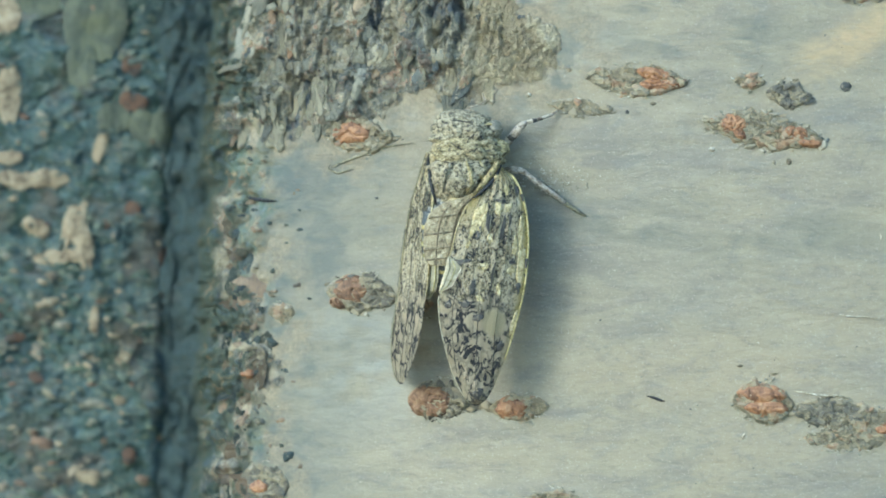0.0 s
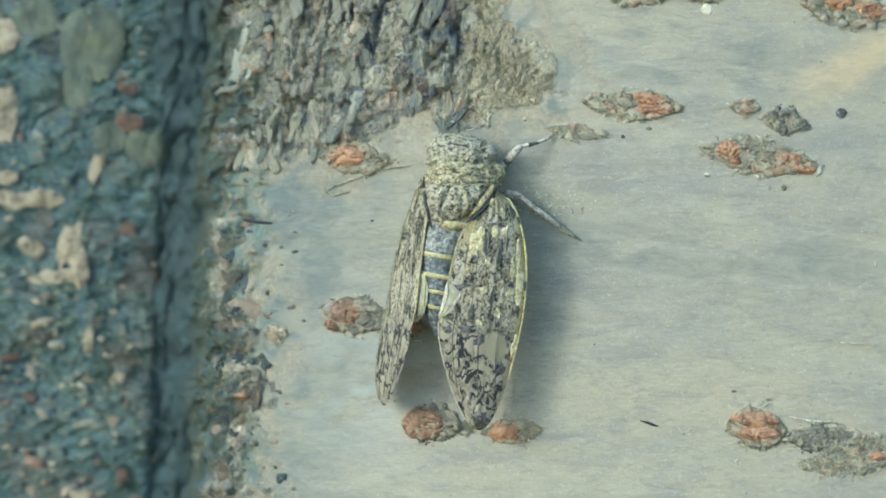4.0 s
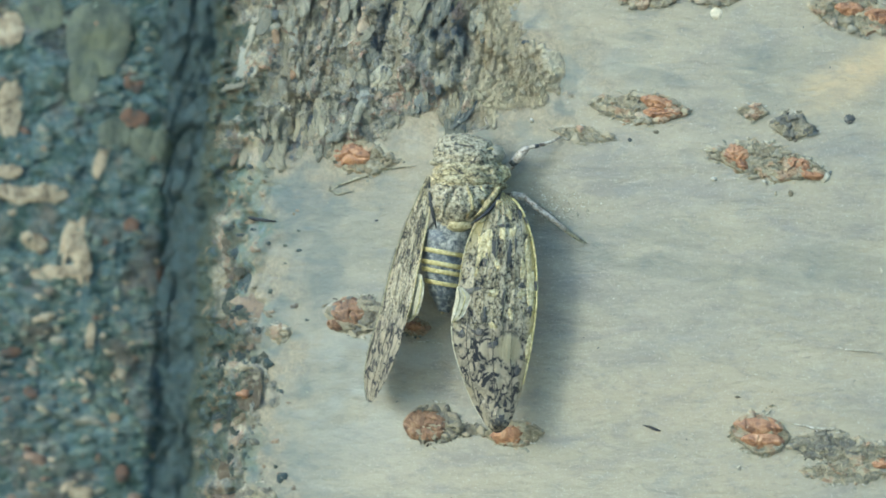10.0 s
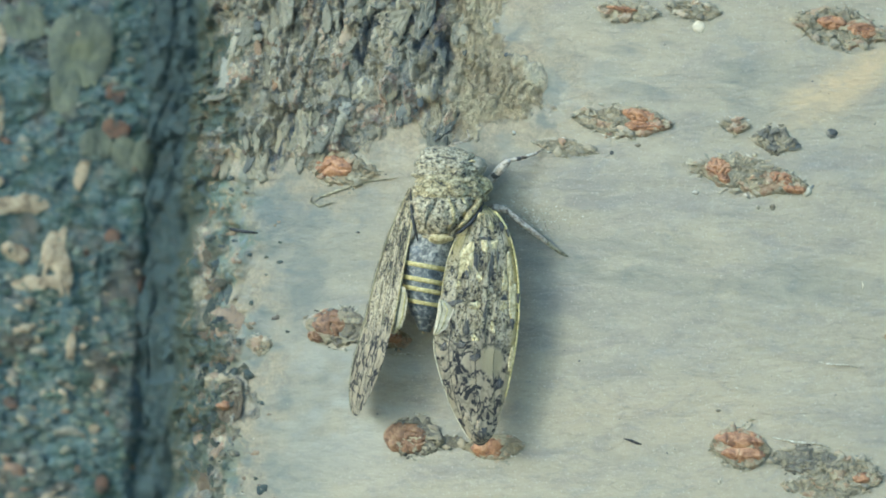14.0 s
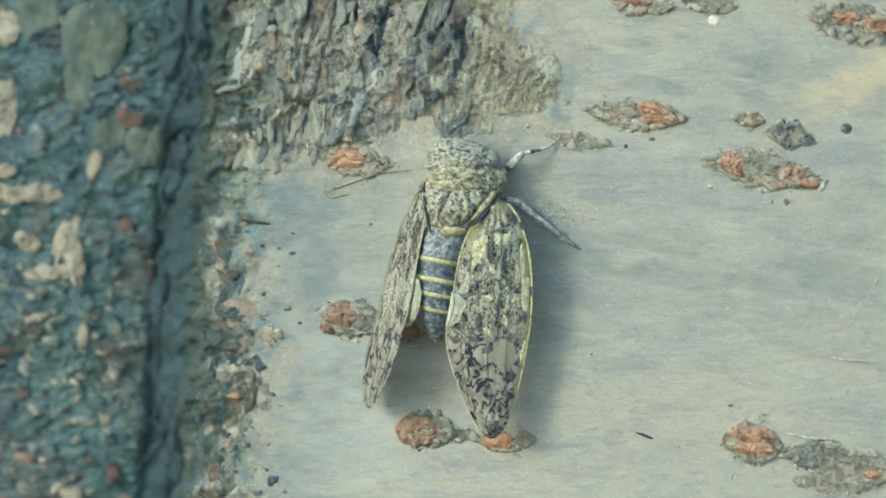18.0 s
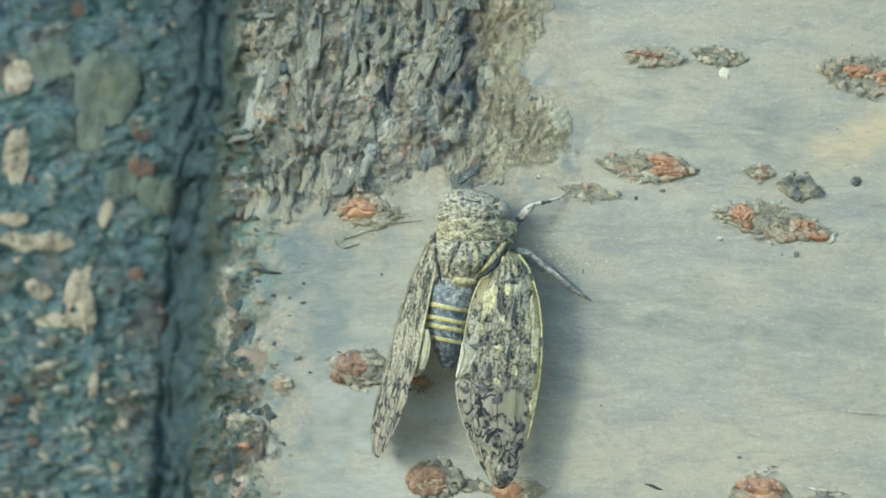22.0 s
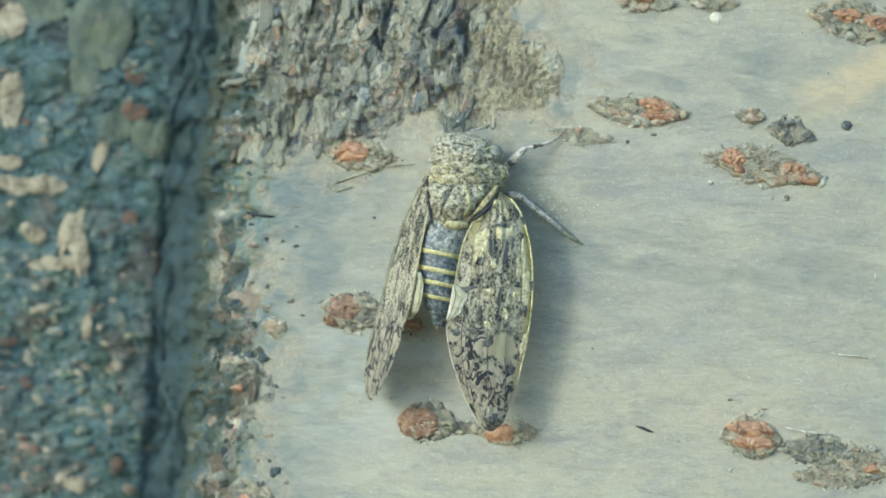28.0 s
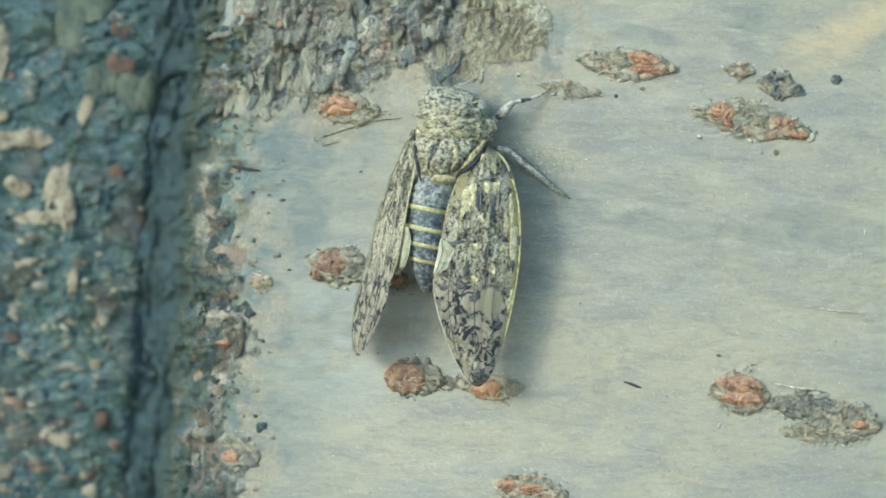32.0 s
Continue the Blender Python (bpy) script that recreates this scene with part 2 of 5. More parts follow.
def flake_material(name, stops, rough=0.85, joined=False, tiny=True):
    m, nt, b = shader(name, rough, 0.25)
    if joined:
        g = nt.nodes.new("ShaderNodeNewGeometry")
        r = g.outputs["Random Per Island"]
    else:
        g = nt.nodes.new("ShaderNodeObjectInfo")
        r = g.outputs["Random"]
    col = ramp(nt, r, stops)
    vec = coords(nt) if joined or not tiny else coords(nt, (0.0012, 0.0012, 0.0012))
    n1 = noise_tex(nt, vec, 1100, 5, 0.65, 0.4)
    n2 = noise_tex(nt, vec, 3600, 3, 0.6)
    col = blend(nt, grey(nt, n1, 0.53, 0.66, 0, 0.6), col, (0.10, 0.11, 0.115))
    col = blend(nt, grey(nt, n1, 0.46, 0.32, 0, 0.5), col, (0.36, 0.33, 0.24))
    col = blend(nt, grey(nt, n2, 0.60, 0.74, 0, 0.4), col, (0.45, 0.44, 0.36))
    nt.links.new(col, b.inputs["Base Color"])
    bump(nt, b, n1, 0.5 if tiny and not joined else 0.0006, 0.6)
    return m


def mottled(name, stops, scale=1500.0, rough=0.6, spec=0.35, relief=0.0003):
    m, nt, b = shader(name, rough, spec)
    vec = coords(nt)
    n1 = noise_tex(nt, vec, scale, 4, 0.65, 0.6)
    n2 = noise_tex(nt, vec, scale * 3.1, 3, 0.6)
    fac = maths(nt, 'ADD', maths(nt, 'MULTIPLY', n1, 0.7), maths(nt, 'MULTIPLY', n2, 0.3))
    nt.links.new(ramp(nt, grey(nt, fac, 0.5 - 0.29, 0.5 + 0.29), stops), b.inputs["Base Color"])
    bump(nt, b, fac, relief, 0.6)
    return m


def crust_material(name, stops):
    m, nt, b = shader(name, 0.85, 0.25)
    n1 = noise_tex(nt, coords(nt), 1100, 6, 0.72, 0.7)
    n2 = noise_tex(nt, coords(nt), 3000, 3, 0.6)
    col = ramp(nt, attr(nt, "plate"), stops)
    col = blend(nt, grey(nt, n1, 0.54, 0.66, 0, 0.6), col, (0.085, 0.080, 0.070))
    col = blend(nt, grey(nt, n1, 0.45, 0.35, 0, 0.6), col, (0.50, 0.46, 0.34))
    col = blend(nt, grey(nt, n2, 0.62, 0.72, 0, 0.5), col, (0.60, 0.58, 0.48))
    nt.links.new(col, b.inputs["Base Color"])
    bump(nt, b, n1, 0.0009, 0.8)
    return m


def wing_material():
    m, nt, b = shader("forewing_membrane", 0.34, 0.55)
    vec = coords(nt)
    along = attr(nt, "along")
    n1 = noise_tex(nt, coords(nt, (2300, 1250, 2300)), 1.0, 5, 0.72, 1.0)
    n2 = noise_tex(nt, vec, 3000, 3, 0.6, 0.3)
    n3 = noise_tex(nt, vec, 700, 2, 0.5)
    broad = noise_tex(nt, coords(nt, (620, 330, 620)), 1.0, 3, 0.6, 0.8)
    n1 = maths(nt, 'ADD', n1, maths(nt, 'MULTIPLY', maths(nt, 'SUBTRACT', broad, 0.5), 0.85))
    base = ramp(nt, n1, [(0.325, (0.024, 0.029, 0.036)), (0.395, (0.08, 0.085, 0.085)), (0.435, (0.38, 0.335, 0.215)), (0.49, (0.66, 0.585, 0.37)), (0.58, (0.90, 0.845, 0.66))])
    base = blend(nt, grey(nt, n2, 0.56, 0.63), base, (0.022, 0.026, 0.030))
    base = blend(nt, grey(nt, n2, 0.41, 0.33, 0, 0.85), base, (0.70, 0.68, 0.56))
    gold = maths(nt, 'MULTIPLY', attr(nt, "gold"), grey(nt, n1, 0.34, 0.46, 0.1, 1.0))
    base = blend(nt, gold, base, ramp(nt, n2, [(0.35, (0.46, 0.39, 0.13)), (0.6, (0.70, 0.62, 0.28))]))
    # apex: pale membrane with black chains round the cells
    loops = noise_tex(nt, coords(nt, (520, 330, 520), (0, 0, -24)), 1.0, 2, 0.45, 0.9)
    chain = grey(nt, maths(nt, 'ABSOLUTE', maths(nt, 'SUBTRACT', loops, 0.5)), 0.032, 0.058, 1, 0)
    wob = noise_tex(nt, vec, 1500, 3, 0.6)
    chain = maths(nt, 'MULTIPLY', chain, grey(nt, wob, 0.38, 0.50, 0.15, 1.0))
    webs = cell_tex(nt, coords(nt, (600, 340, 600), (0, 0, -24)), 1.0, 'DISTANCE_TO_EDGE', 0.9)
    edge = grey(nt, maths(nt, 'ADD', webs.outputs["Distance"], maths(nt, 'MULTIPLY', maths(nt, 'SUBTRACT', wob, 0.5), 0.5)), 0.02, 0.075, 1, 0)
    spots = grey(nt, noise_tex(nt, coords(nt, (720, 520, 720)), 1.0, 3, 0.6, 0.6), 0.572, 0.61)
    window = ramp(nt, n3, [(0.35, (0.62, 0.555, 0.40)), (0.65, (0.80, 0.725, 0.54))])
    dark = maths(nt, 'MAXIMUM', maths(nt, 'MAXIMUM', maths(nt, 'MAXIMUM', maths(nt, 'MULTIPLY', edge, 0.45), chain), spots), grey(nt, along, 0.965, 0.985))
    dark = maths(nt, 'MULTIPLY', dark, maths(nt, 'SUBTRACT', 1.0, attr(nt, "pane")))
    apex = blend(nt, dark, window, (0.050, 0.054, 0.062))
    apex = blend(nt, attr(nt, "pane"), apex, (0.62, 0.57, 0.38))
    apex = blend(nt, maths(nt, 'MULTIPLY', gold, 0.6), apex, (0.56, 0.50, 0.27))
    col = blend(nt, grey(nt, maths(nt, 'ADD', along, maths(nt, 'MULTIPLY', n3, 0.2)), 0.62, 0.69), base, apex)
    nt.links.new(col, b.inputs["Base Color"])
    bump(nt, b, n1, 0.0005, 0.8)
    glow = nt.nodes.new("ShaderNodeBsdfTranslucent")
    nt.links.new(col, glow.inputs["Color"])
    soft = nt.nodes.new("ShaderNodeMixShader")
    soft.inputs[0].default_value = 0.5
    nt.links.new(b.outputs[0], soft.inputs[1])
    nt.links.new(glow.outputs[0], soft.inputs[2])
    clear = nt.nodes.new("ShaderNodeBsdfTransparent")
    mix = nt.nodes.new("ShaderNodeMixShader")
    thin = maths(nt, 'MULTIPLY', maths(nt, 'MULTIPLY', grey(nt, along, 0.58, 0.70), maths(nt, 'SUBTRACT', 1.0, dark)), 0.22)
    nt.links.new(thin, mix.inputs[0])
    nt.links.new(soft.outputs[0], mix.inputs[1])
    nt.links.new(clear.outputs[0], mix.inputs[2])
    nt.links.new(mix.outputs[0], nt.nodes["Material Output"].inputs[0])
    return m


BARK_STOPS = [(0.0, (0.123, 0.148, 0.157)), (0.2, (0.246, 0.251, 0.203)), (0.4, (0.392, 0.359, 0.249)), (0.55, (0.269, 0.279, 0.238)), (0.7, (0.414, 0.393, 0.284)), (0.85, (0.336, 0.331, 0.261)), (0.94, (0.437, 0.416, 0.307)), (1.0, (0.403, 0.257, 0.157))]
MOSS_STOPS = [(0.0, (0.075, 0.113, 0.117)), (0.25, (0.11, 0.165, 0.124)), (0.42, (0.207, 0.242, 0.184)), (0.55, (0.117, 0.169, 0.155)), (0.66, (0.323, 0.302, 0.212)), (0.76, (0.475, 0.384, 0.261)), (0.86, (0.276, 0.288, 0.233)), (0.94, (0.264, 0.179, 0.122)), (1.0, (0.187, 0.118, 0.087))]
STRIP_STOPS = [(0.0, (0.039, 0.061, 0.071)), (0.4, (0.069, 0.090, 0.077)), (0.6, (0.106, 0.106, 0.081)), (0.78, (0.212, 0.166, 0.114)), (0.90, (0.258, 0.198, 0.138)), (1.0, (0.101, 0.097, 0.084))]
M_TRUNK = trunk_material()
M_FLAKE = flake_material("bark_flake", BARK_STOPS)
M_FLAKES = flake_material("bark_flakes", BARK_STOPS, joined=True)
M_MOSS = flake_material("mossy_flake", MOSS_STOPS)
M_STRIP = flake_material("edge_flake", STRIP_STOPS)
M_STRIPS = flake_material("edge_flakes", STRIP_STOPS, joined=True)
M_MOSSES = flake_material("mossy_flakes", MOSS_STOPS, joined=True)
M_BEIGE = mottled("bare_beige_bark", [(0.3, (0.16, 0.13, 0.09)), (0.5, (0.36, 0.30, 0.20)), (0.7, (0.46, 0.40, 0.28))], 500, 0.85)
M_GREYPLATE = mottled("grey_green_bark", [(0.3, (0.09, 0.11, 0.09)), (0.5, (0.14, 0.16, 0.12)), (0.7, (0.18, 0.20, 0.13))], 260, 0.85)
M_RUST = mottled("rust_bark", [(0.3, (0.085, 0.085, 0.075)), (0.55, (0.16, 0.098, 0.068)), (0.8, (0.22, 0.155, 0.105))], 500, 0.85)
M_SOIL = mottled("soil", [(0.3, (0.05, 0.04, 0.03)), (0.7, (0.12, 0.10, 0.07))], 14, 0.95)
M_STEM = stem_material()
M_CRUST = crust_material("lenticel_crust", [(0.0, (0.18, 0.165, 0.12)), (0.25, (0.37, 0.325, 0.215)), (0.45, (0.26, 0.25, 0.19)), (0.65, (0.47, 0.42, 0.285)), (0.82, (0.38, 0.25, 0.16)), (1.0, (0.56, 0.51, 0.38))])
M_DARKCRUST = crust_material("dark_lenticel_crust", [(0.0, (0.10, 0.11, 0.112)), (0.3, (0.25, 0.23, 0.165)), (0.5, (0.17, 0.17, 0.15)), (0.75, (0.38, 0.34, 0.23)), (1.0, (0.46, 0.42, 0.30))])
M_CORE = mottled("orange_cork", [(0.20, (0.09, 0.055, 0.036)), (0.34, (0.20, 0.102, 0.056)), (0.50, (0.35, 0.185, 0.094)), (0.68, (0.45, 0.262, 0.140)), (0.88, (0.54, 0.41, 0.27))], 800, 0.45, 0.5, 0.0008)
M_DULLCORE = mottled("brown_cork", [(0.22, (0.055, 0.042, 0.032)), (0.36, (0.135, 0.085, 0.055)), (0.52, (0.25, 0.148, 0.088)), (0.68, (0.33, 0.22, 0.13)), (0.88, (0.42, 0.35, 0.23))], 700, 0.6, 0.4, 0.0009)
M_RIM = mottled("torn_pale_rim", [(0.3, (0.22, 0.20, 0.14)), (0.55, (0.45, 0.43, 0.34)), (0.75, (0.68, 0.67, 0.6))], 1300, 0.8)
M_WHITE = mottled("white_spot", [(0.3, (0.46, 0.42, 0.30)), (0.7, (0.70, 0.65, 0.50))], 900, 0.7)
M_BLACK = mottled("dark_fleck", [(0.3, (0.015, 0.018, 0.025)), (0.7, (0.05, 0.055, 0.06))], 900, 0.7)
M_WING = wing_material()
M_SPOT = mottled("cream_spot", [(0.25, (0.14, 0.11, 0.05)), (0.42, (0.46, 0.39, 0.19)), (0.6, (0.66, 0.59, 0.34)), (0.8, (0.80, 0.76, 0.56))], 1900, 0.4, 0.5, 0.0008)
M_WINDOW = mottled("beige_window", [(0.2, (0.27, 0.235, 0.17)), (0.8, (0.40, 0.35, 0.255))], 900, 0.75, 0.15)
M_BLOT = mottled("dark_blot", [(0.2, (0.04, 0.042, 0.045)), (0.6, (0.09, 0.088, 0.08)), (0.8, (0.24, 0.22, 0.17))], 1700, 0.45)
M_FOLDLINE = mottled("fold_crease", [(0.3, (0.10, 0.085, 0.055)), (0.7, (0.30, 0.26, 0.17))], 900, 0.5)
M_FOLD = mottled("folded_hindwing", [(0.28, (0.11, 0.095, 0.06)), (0.42, (0.28, 0.24, 0.15)), (0.60, (0.44, 0.39, 0.25)), (0.8, (0.60, 0.56, 0.42))], 1100, 0.5, 0.4, 0.001)
M_BODY = mottled("mottled_cuticle", [(0.30, (0.022, 0.024, 0.024)), (0.40, (0.12, 0.112, 0.085)), (0.47, (0.40, 0.355, 0.225)), (0.58, (0.58, 0.525, 0.35)), (0.72, (0.84, 0.79, 0.60))], 2100, 0.36, 0.6, 0.0022)
M_OLIVE = mottled("olive_cuticle", [(0.30, (0.04, 0.036, 0.026)), (0.41, (0.24, 0.20, 0.10)), (0.56, (0.50, 0.43, 0.21)), (0.74, (0.70, 0.64, 0.42))], 1500, 0.45, 0.5, 0.0009)
M_PRONOTUM = mottled("pronotum_cuticle", [(0.30, (0.03, 0.03, 0.025)), (0.41, (0.20, 0.175, 0.10)), (0.52, (0.47, 0.41, 0.225)), (0.72, (0.80, 0.74, 0.50))], 1700, 0.36, 0.6, 0.0020)
M_EYE = mottled("grey_eye", [(0.3, (0.16, 0.15, 0.10)), (0.7, (0.34, 0.33, 0.26))], 1800, 0.35, 0.5)
M_ABDOMEN = mottled("dark_abdomen", [(0.30, (0.035, 0.045, 0.055)), (0.48, (0.085, 0.102, 0.112)), (0.62, (0.20, 0.215, 0.205)), (0.80, (0.46, 0.45, 0.38))], 1300, 0.38, 0.5)
M_GREYBELLY = mottled("grey_cuticle", [(0.28, (0.05, 0.058, 0.062)), (0.42, (0.15, 0.16, 0.15)), (0.58, (0.34, 0.34, 0.29)), (0.78, (0.54, 0.53, 0.45))], 1500, 0.45, 0.45, 0.0006)
M_STRIPE = mottled("yellow_band", [(0.3, (0.32, 0.27, 0.09)), (0.6, (0.58, 0.52, 0.24)), (0.8, (0.66, 0.62, 0.4))], 1600, 0.5)
M_COSTA = mottled("yellow_wing_edge", [(0.2, (0.14, 0.12, 0.06)), (0.4, (0.48, 0.43, 0.19)), (0.65, (0.70, 0.63, 0.32)), (0.8, (0.76, 0.72, 0.48))], 1200, 0.5)
M_PALE = mottled("cream_membrane", [(0.22, (0.22, 0.20, 0.14)), (0.42, (0.46, 0.42, 0.28)), (0.6, (0.60, 0.56, 0.40)), (0.8, (0.72, 0.70, 0.58))], 800, 0.45)
M_LEG = mottled("pale_leg", [(0.30, (0.12, 0.095, 0.07)), (0.44, (0.40, 0.345, 0.26)), (0.7, (0.66, 0.61, 0.50))], 1500, 0.45)
M_VEIN = mottled("wing_vein", [(0.3, (0.10, 0.10, 0.07)), (0.55, (0.26, 0.25, 0.16)), (0.75, (0.44, 0.42, 0.28))], 1500, 0.5)


# ---- surfaces of the two stems ----
TX, TY, TR = 0.0903, 0.2349, 0.25       # axis and radius of the cherry trunk
SX, SY, SR = -0.056, 0.215, 0.16        # axis and radius of the mossy stem
LATT = np.random.RandomState(5).rand(256, 256)


def vnoise(x, y, seed=0):
    x = np.asarray(x, float) + seed * 17.31
    y = np.asarray(y, float) + seed * 9.77
    xi, yi = np.floor(x).astype(int), np.floor(y).astype(int)
    fx, fy = x - xi, y - yi
    fx, fy = fx * fx * (3 - 2 * fx), fy * fy * (3 - 2 * fy)
    a = LATT[xi % 256, yi % 256] * (1 - fx) + LATT[(xi + 1) % 256, yi % 256] * fx
    b = LATT[xi % 256, (yi + 1) % 256] * (1 - fx) + LATT[(xi + 1) % 256, (yi + 1) % 256] * fx
    return a * (1 - fy) + b * fy


def fbm(x, y, seed=0, octaves=4):
    s, a, t = 0.0, 1.0, 0.0
    for k in range(octaves):
        s = s + a * vnoise(x * 2 ** k, y * 2 ** k, seed + k * 3)
        t += a
        a *= 0.5
    return s / t


def smooth(a, b, x):
    t = np.clip((x - a) / (b - a), 0, 1)
    return t * t * (3 - 2 * t)


def hit(u, v, ax, ay, r):
    """Where the line of sight through (u, v) meets a stem: x, y, z and the outward normal's x, y."""
    u, v = np.asarray(u, float), np.asarray(v, float)
    dx, dz = (u - 784) * G / DIST, -(v - 441) * G / DIST
    a, b, c = dx * dx + 1, -dx * ax - (ay + DIST), ax * ax + (ay + DIST) ** 2 - r * r
    k = (-b - np.sqrt(np.maximum(b * b - a * c, 0))) / a
    x, y = dx * k, -DIST + k
    return x, y, EYE_Z + dz * k, (x - ax) / r, (y - ay) / r


def plunge(u, v):
    """Depth by which the cherry trunk's edge falls back into the crevice."""
    edge = 376 - (v - 441) * 0.060 + 40 * (fbm(v / 60.0, v * 0 + 3, 4) - 0.5) + 24 * (fbm(v / 14.0, u / 40.0, 6) - 0.5)
    return 0.031 * smooth(edge + 4, edge - 40, u) + 0.005 * smooth(edge + 90, edge - 10, u)


def rise(u, v):
    """Depth by which the mossy stem's edge falls back into the crevice."""
    edge = 318 - (v - 441) * 0.055
    return 0.006 * smooth(edge - 40, edge + 25, u)


def on_trunk(u, v, h=0.0):
    x, y, z, nx, ny = hit(u, v, TX, TY, TR)
    h = np.asarray(h, float) * G
    return np.stack([x + nx * h, y + ny * h + plunge(np.asarray(u, float), np.asarray(v, float)), z + 0 * h], -1)


def on_stem(u, v, h=0.0):
    x, y, z, nx, ny = hit(u, v, SX, SY, SR)
    h = np.asarray(h, float) * G
    return np.stack([x + nx * h, y + ny * h + rise(np.asarray(u, float), np.asarray(v, float)), z + 0 * h], -1)


OLD_BARK = [(-900, -400), (960, -400), (948, -95), (915, 20), (938, 62), (1000, 98), (1004, 150), (968, 186), (888, 196), (878, 214), (772, 216), (762, 186), (718, 188), (700, 214), (664, 246), (600, 262), (532, 272), (452, 268), (420, 330), (428, 450), (452, 560), (478, 620), (470, 690), (432, 740), (425, 830), (452, 900), (440, 1400), (-900, 1400)]


def inside(poly, u, v):
    """Signed distance to a polygon's edge, positive inside."""
    u, v = np.asarray(u, float), np.asarray(v, float)
    d, odd = np.full(u.shape, 1e9), np.zeros(u.shape, bool)
    for (x0, y0), (x1, y1) in zip(poly, poly[1:] + poly[:1]):
        ex, ey = x1 - x0, y1 - y0
        t = np.clip(((u - x0) * ex + (v - y0) * ey) / (ex * ex + ey * ey), 0, 1)
        d = np.minimum(d, np.hypot(u - x0 - t * ex, v - y0 - t * ey))
        cross = (y0 > v) != (y1 > v)
        odd ^= cross & (u < x0 + (v - y0) * ex / (ey if abs(ey) > 1e-9 else 1e-9))
    return np.where(odd, d, -d)


def grid_mesh(name, pts, faces_shape, material, attrs=(), wrap=False):
    ny, nx = faces_shape
    idx = np.arange(ny * nx).reshape(ny, nx)
    right = np.roll(idx, -1, 1) if wrap else idx[:, 1:]
    left = idx if wrap else idx[:, :-1]
    quads = np.stack([left[:-1], right[:-1], right[1:], left[1:]], -1).reshape(-1, 4)
    me = bpy.data.meshes.new(name)
    me.from_pydata(pts.reshape(-1, 3).tolist(), [], quads.tolist())
    for key, val in attrs:
        me.attributes.new(key, 'FLOAT', 'POINT').data.foreach_set("value", np.ascontiguousarray(val, dtype=np.float32).ravel())
    me.materials.append(material)
    me.shade_smooth()
    return me


def stem_mesh(name, ax, ay, r, material, lo, hi, relief, fine):
    """A round stem from the ground up, finely divided where it is seen near by."""
    th0 = math.atan2(0 - ay, lo - ax)
    th1 = math.atan2(0 - ay, hi - ax)
    thm = math.atan2(0 - ay, fine - ax)
    fine_t = np.concatenate([np.arange(th0, thm, 2.3 * G / r), np.arange(thm, th1, 3.6 * G / r)])
    rest = np.linspace(th1, th0 + 2 * math.pi, 60)[:-1]
    th = np.concatenate([fine_t, rest])
    z0, z1 = EYE_Z - 0.050, EYE_Z + 0.050
    zz = np.concatenate([np.linspace(0, z0 - 0.002, 40), np.arange(z0, z1, 2.5 * G), np.linspace(z1 + 0.001, 2.4, 36)])
    t, z = np.meshgrid(th, zz)
    x, y = ax + r * np.cos(t), ay + r * np.sin(t)
    k = (y + DIST) / DIST
    u, v = x / (G * k) + 784, 441 - (z - EYE_Z) / (G * k)
    front = np.sin(t) < -0.05
    dh, dy, attrs = relief(u, v, front)
    x, y = x + np.cos(t) * dh, y + np.sin(t) * dh + dy
    me = grid_mesh(name, np.stack([x, y, z], -1), t.shape, material, attrs, wrap=True)
    bm = bmesh.new()
    bm.from_mesh(me)
    bm.verts.ensure_lookup_table()
    ny, nx = t.shape
    ends = [(row, [bm.verts[row * nx + i] for i in range(nx)]) for row in (0, ny - 1)]
    for row, ring in ends:
        mid = bm.verts.new(sum((q.co for q in ring), Vector()) / nx)
        for p, q in zip(ring, ring[1:] + ring[:1]):
            bm.faces.new((p, q, mid) if row else (q, p, mid))
    bm.to_mesh(me)
    bm.free()
    return me


def cells(x, y, seed=0):
    """Cell pattern: distance to the nearest and second nearest site, the nearest cell's number in 0 to 1, and the way to its site."""
    xi, yi = np.floor(x).astype(int), np.floor(y).astype(int)
    f1, f2 = np.full(x.shape, 9.0), np.full(x.shape, 9.0)
    num, ox, oy = np.zeros(x.shape), np.zeros(x.shape), np.zeros(x.shape)
    for dx in (-1, 0, 1):
        for dy in (-1, 0, 1):
            cx, cy = xi + dx, yi + dy
            jx = LATT[(cx * 7 + seed * 31) % 256, (cy * 13 + 5) % 256]
            jy = LATT[(cx * 11 + 3) % 256, (cy * 5 + seed * 17) % 256]
            px, py = cx + jx - x, cy + jy - y
            d = np.hypot(px, py)
            near = d < f1
            f2 = np.where(near, f1, np.minimum(f2, d))
            num = np.where(near, LATT[(cx * 3 + seed) % 256, (cy * 29 + 7) % 256], num)
            ox, oy = np.where(near, px, ox), np.where(near, py, oy)
            f1 = np.where(near, d, f1)
    return f1, f2, num, ox, oy


def facets(u, v, wide, tall, seed, lean=0.0, rag=0.35):
    """Angular shards of bark that abut at uneven heights: height, number and distance to the nearest joint."""
    wu = u + lean * v + rag * wide * (fbm(u / (0.30 * wide), v / (0.22 * tall), seed + 5, 3) - 0.5) * 2
    wv = v + rag * tall * (fbm(u / (0.30 * wide), v / (0.22 * tall), seed + 6, 3) - 0.5) * 2
    f1, f2, n, ox, oy = cells(wu / wide, wv / tall, seed)
    k = (n * 255).astype(int)
    return n + 1.1 * ox * (LATT[k, 7] - 0.5) + 1.3 * oy * (LATT[k, 77] - 0.5), n, f2 - f1


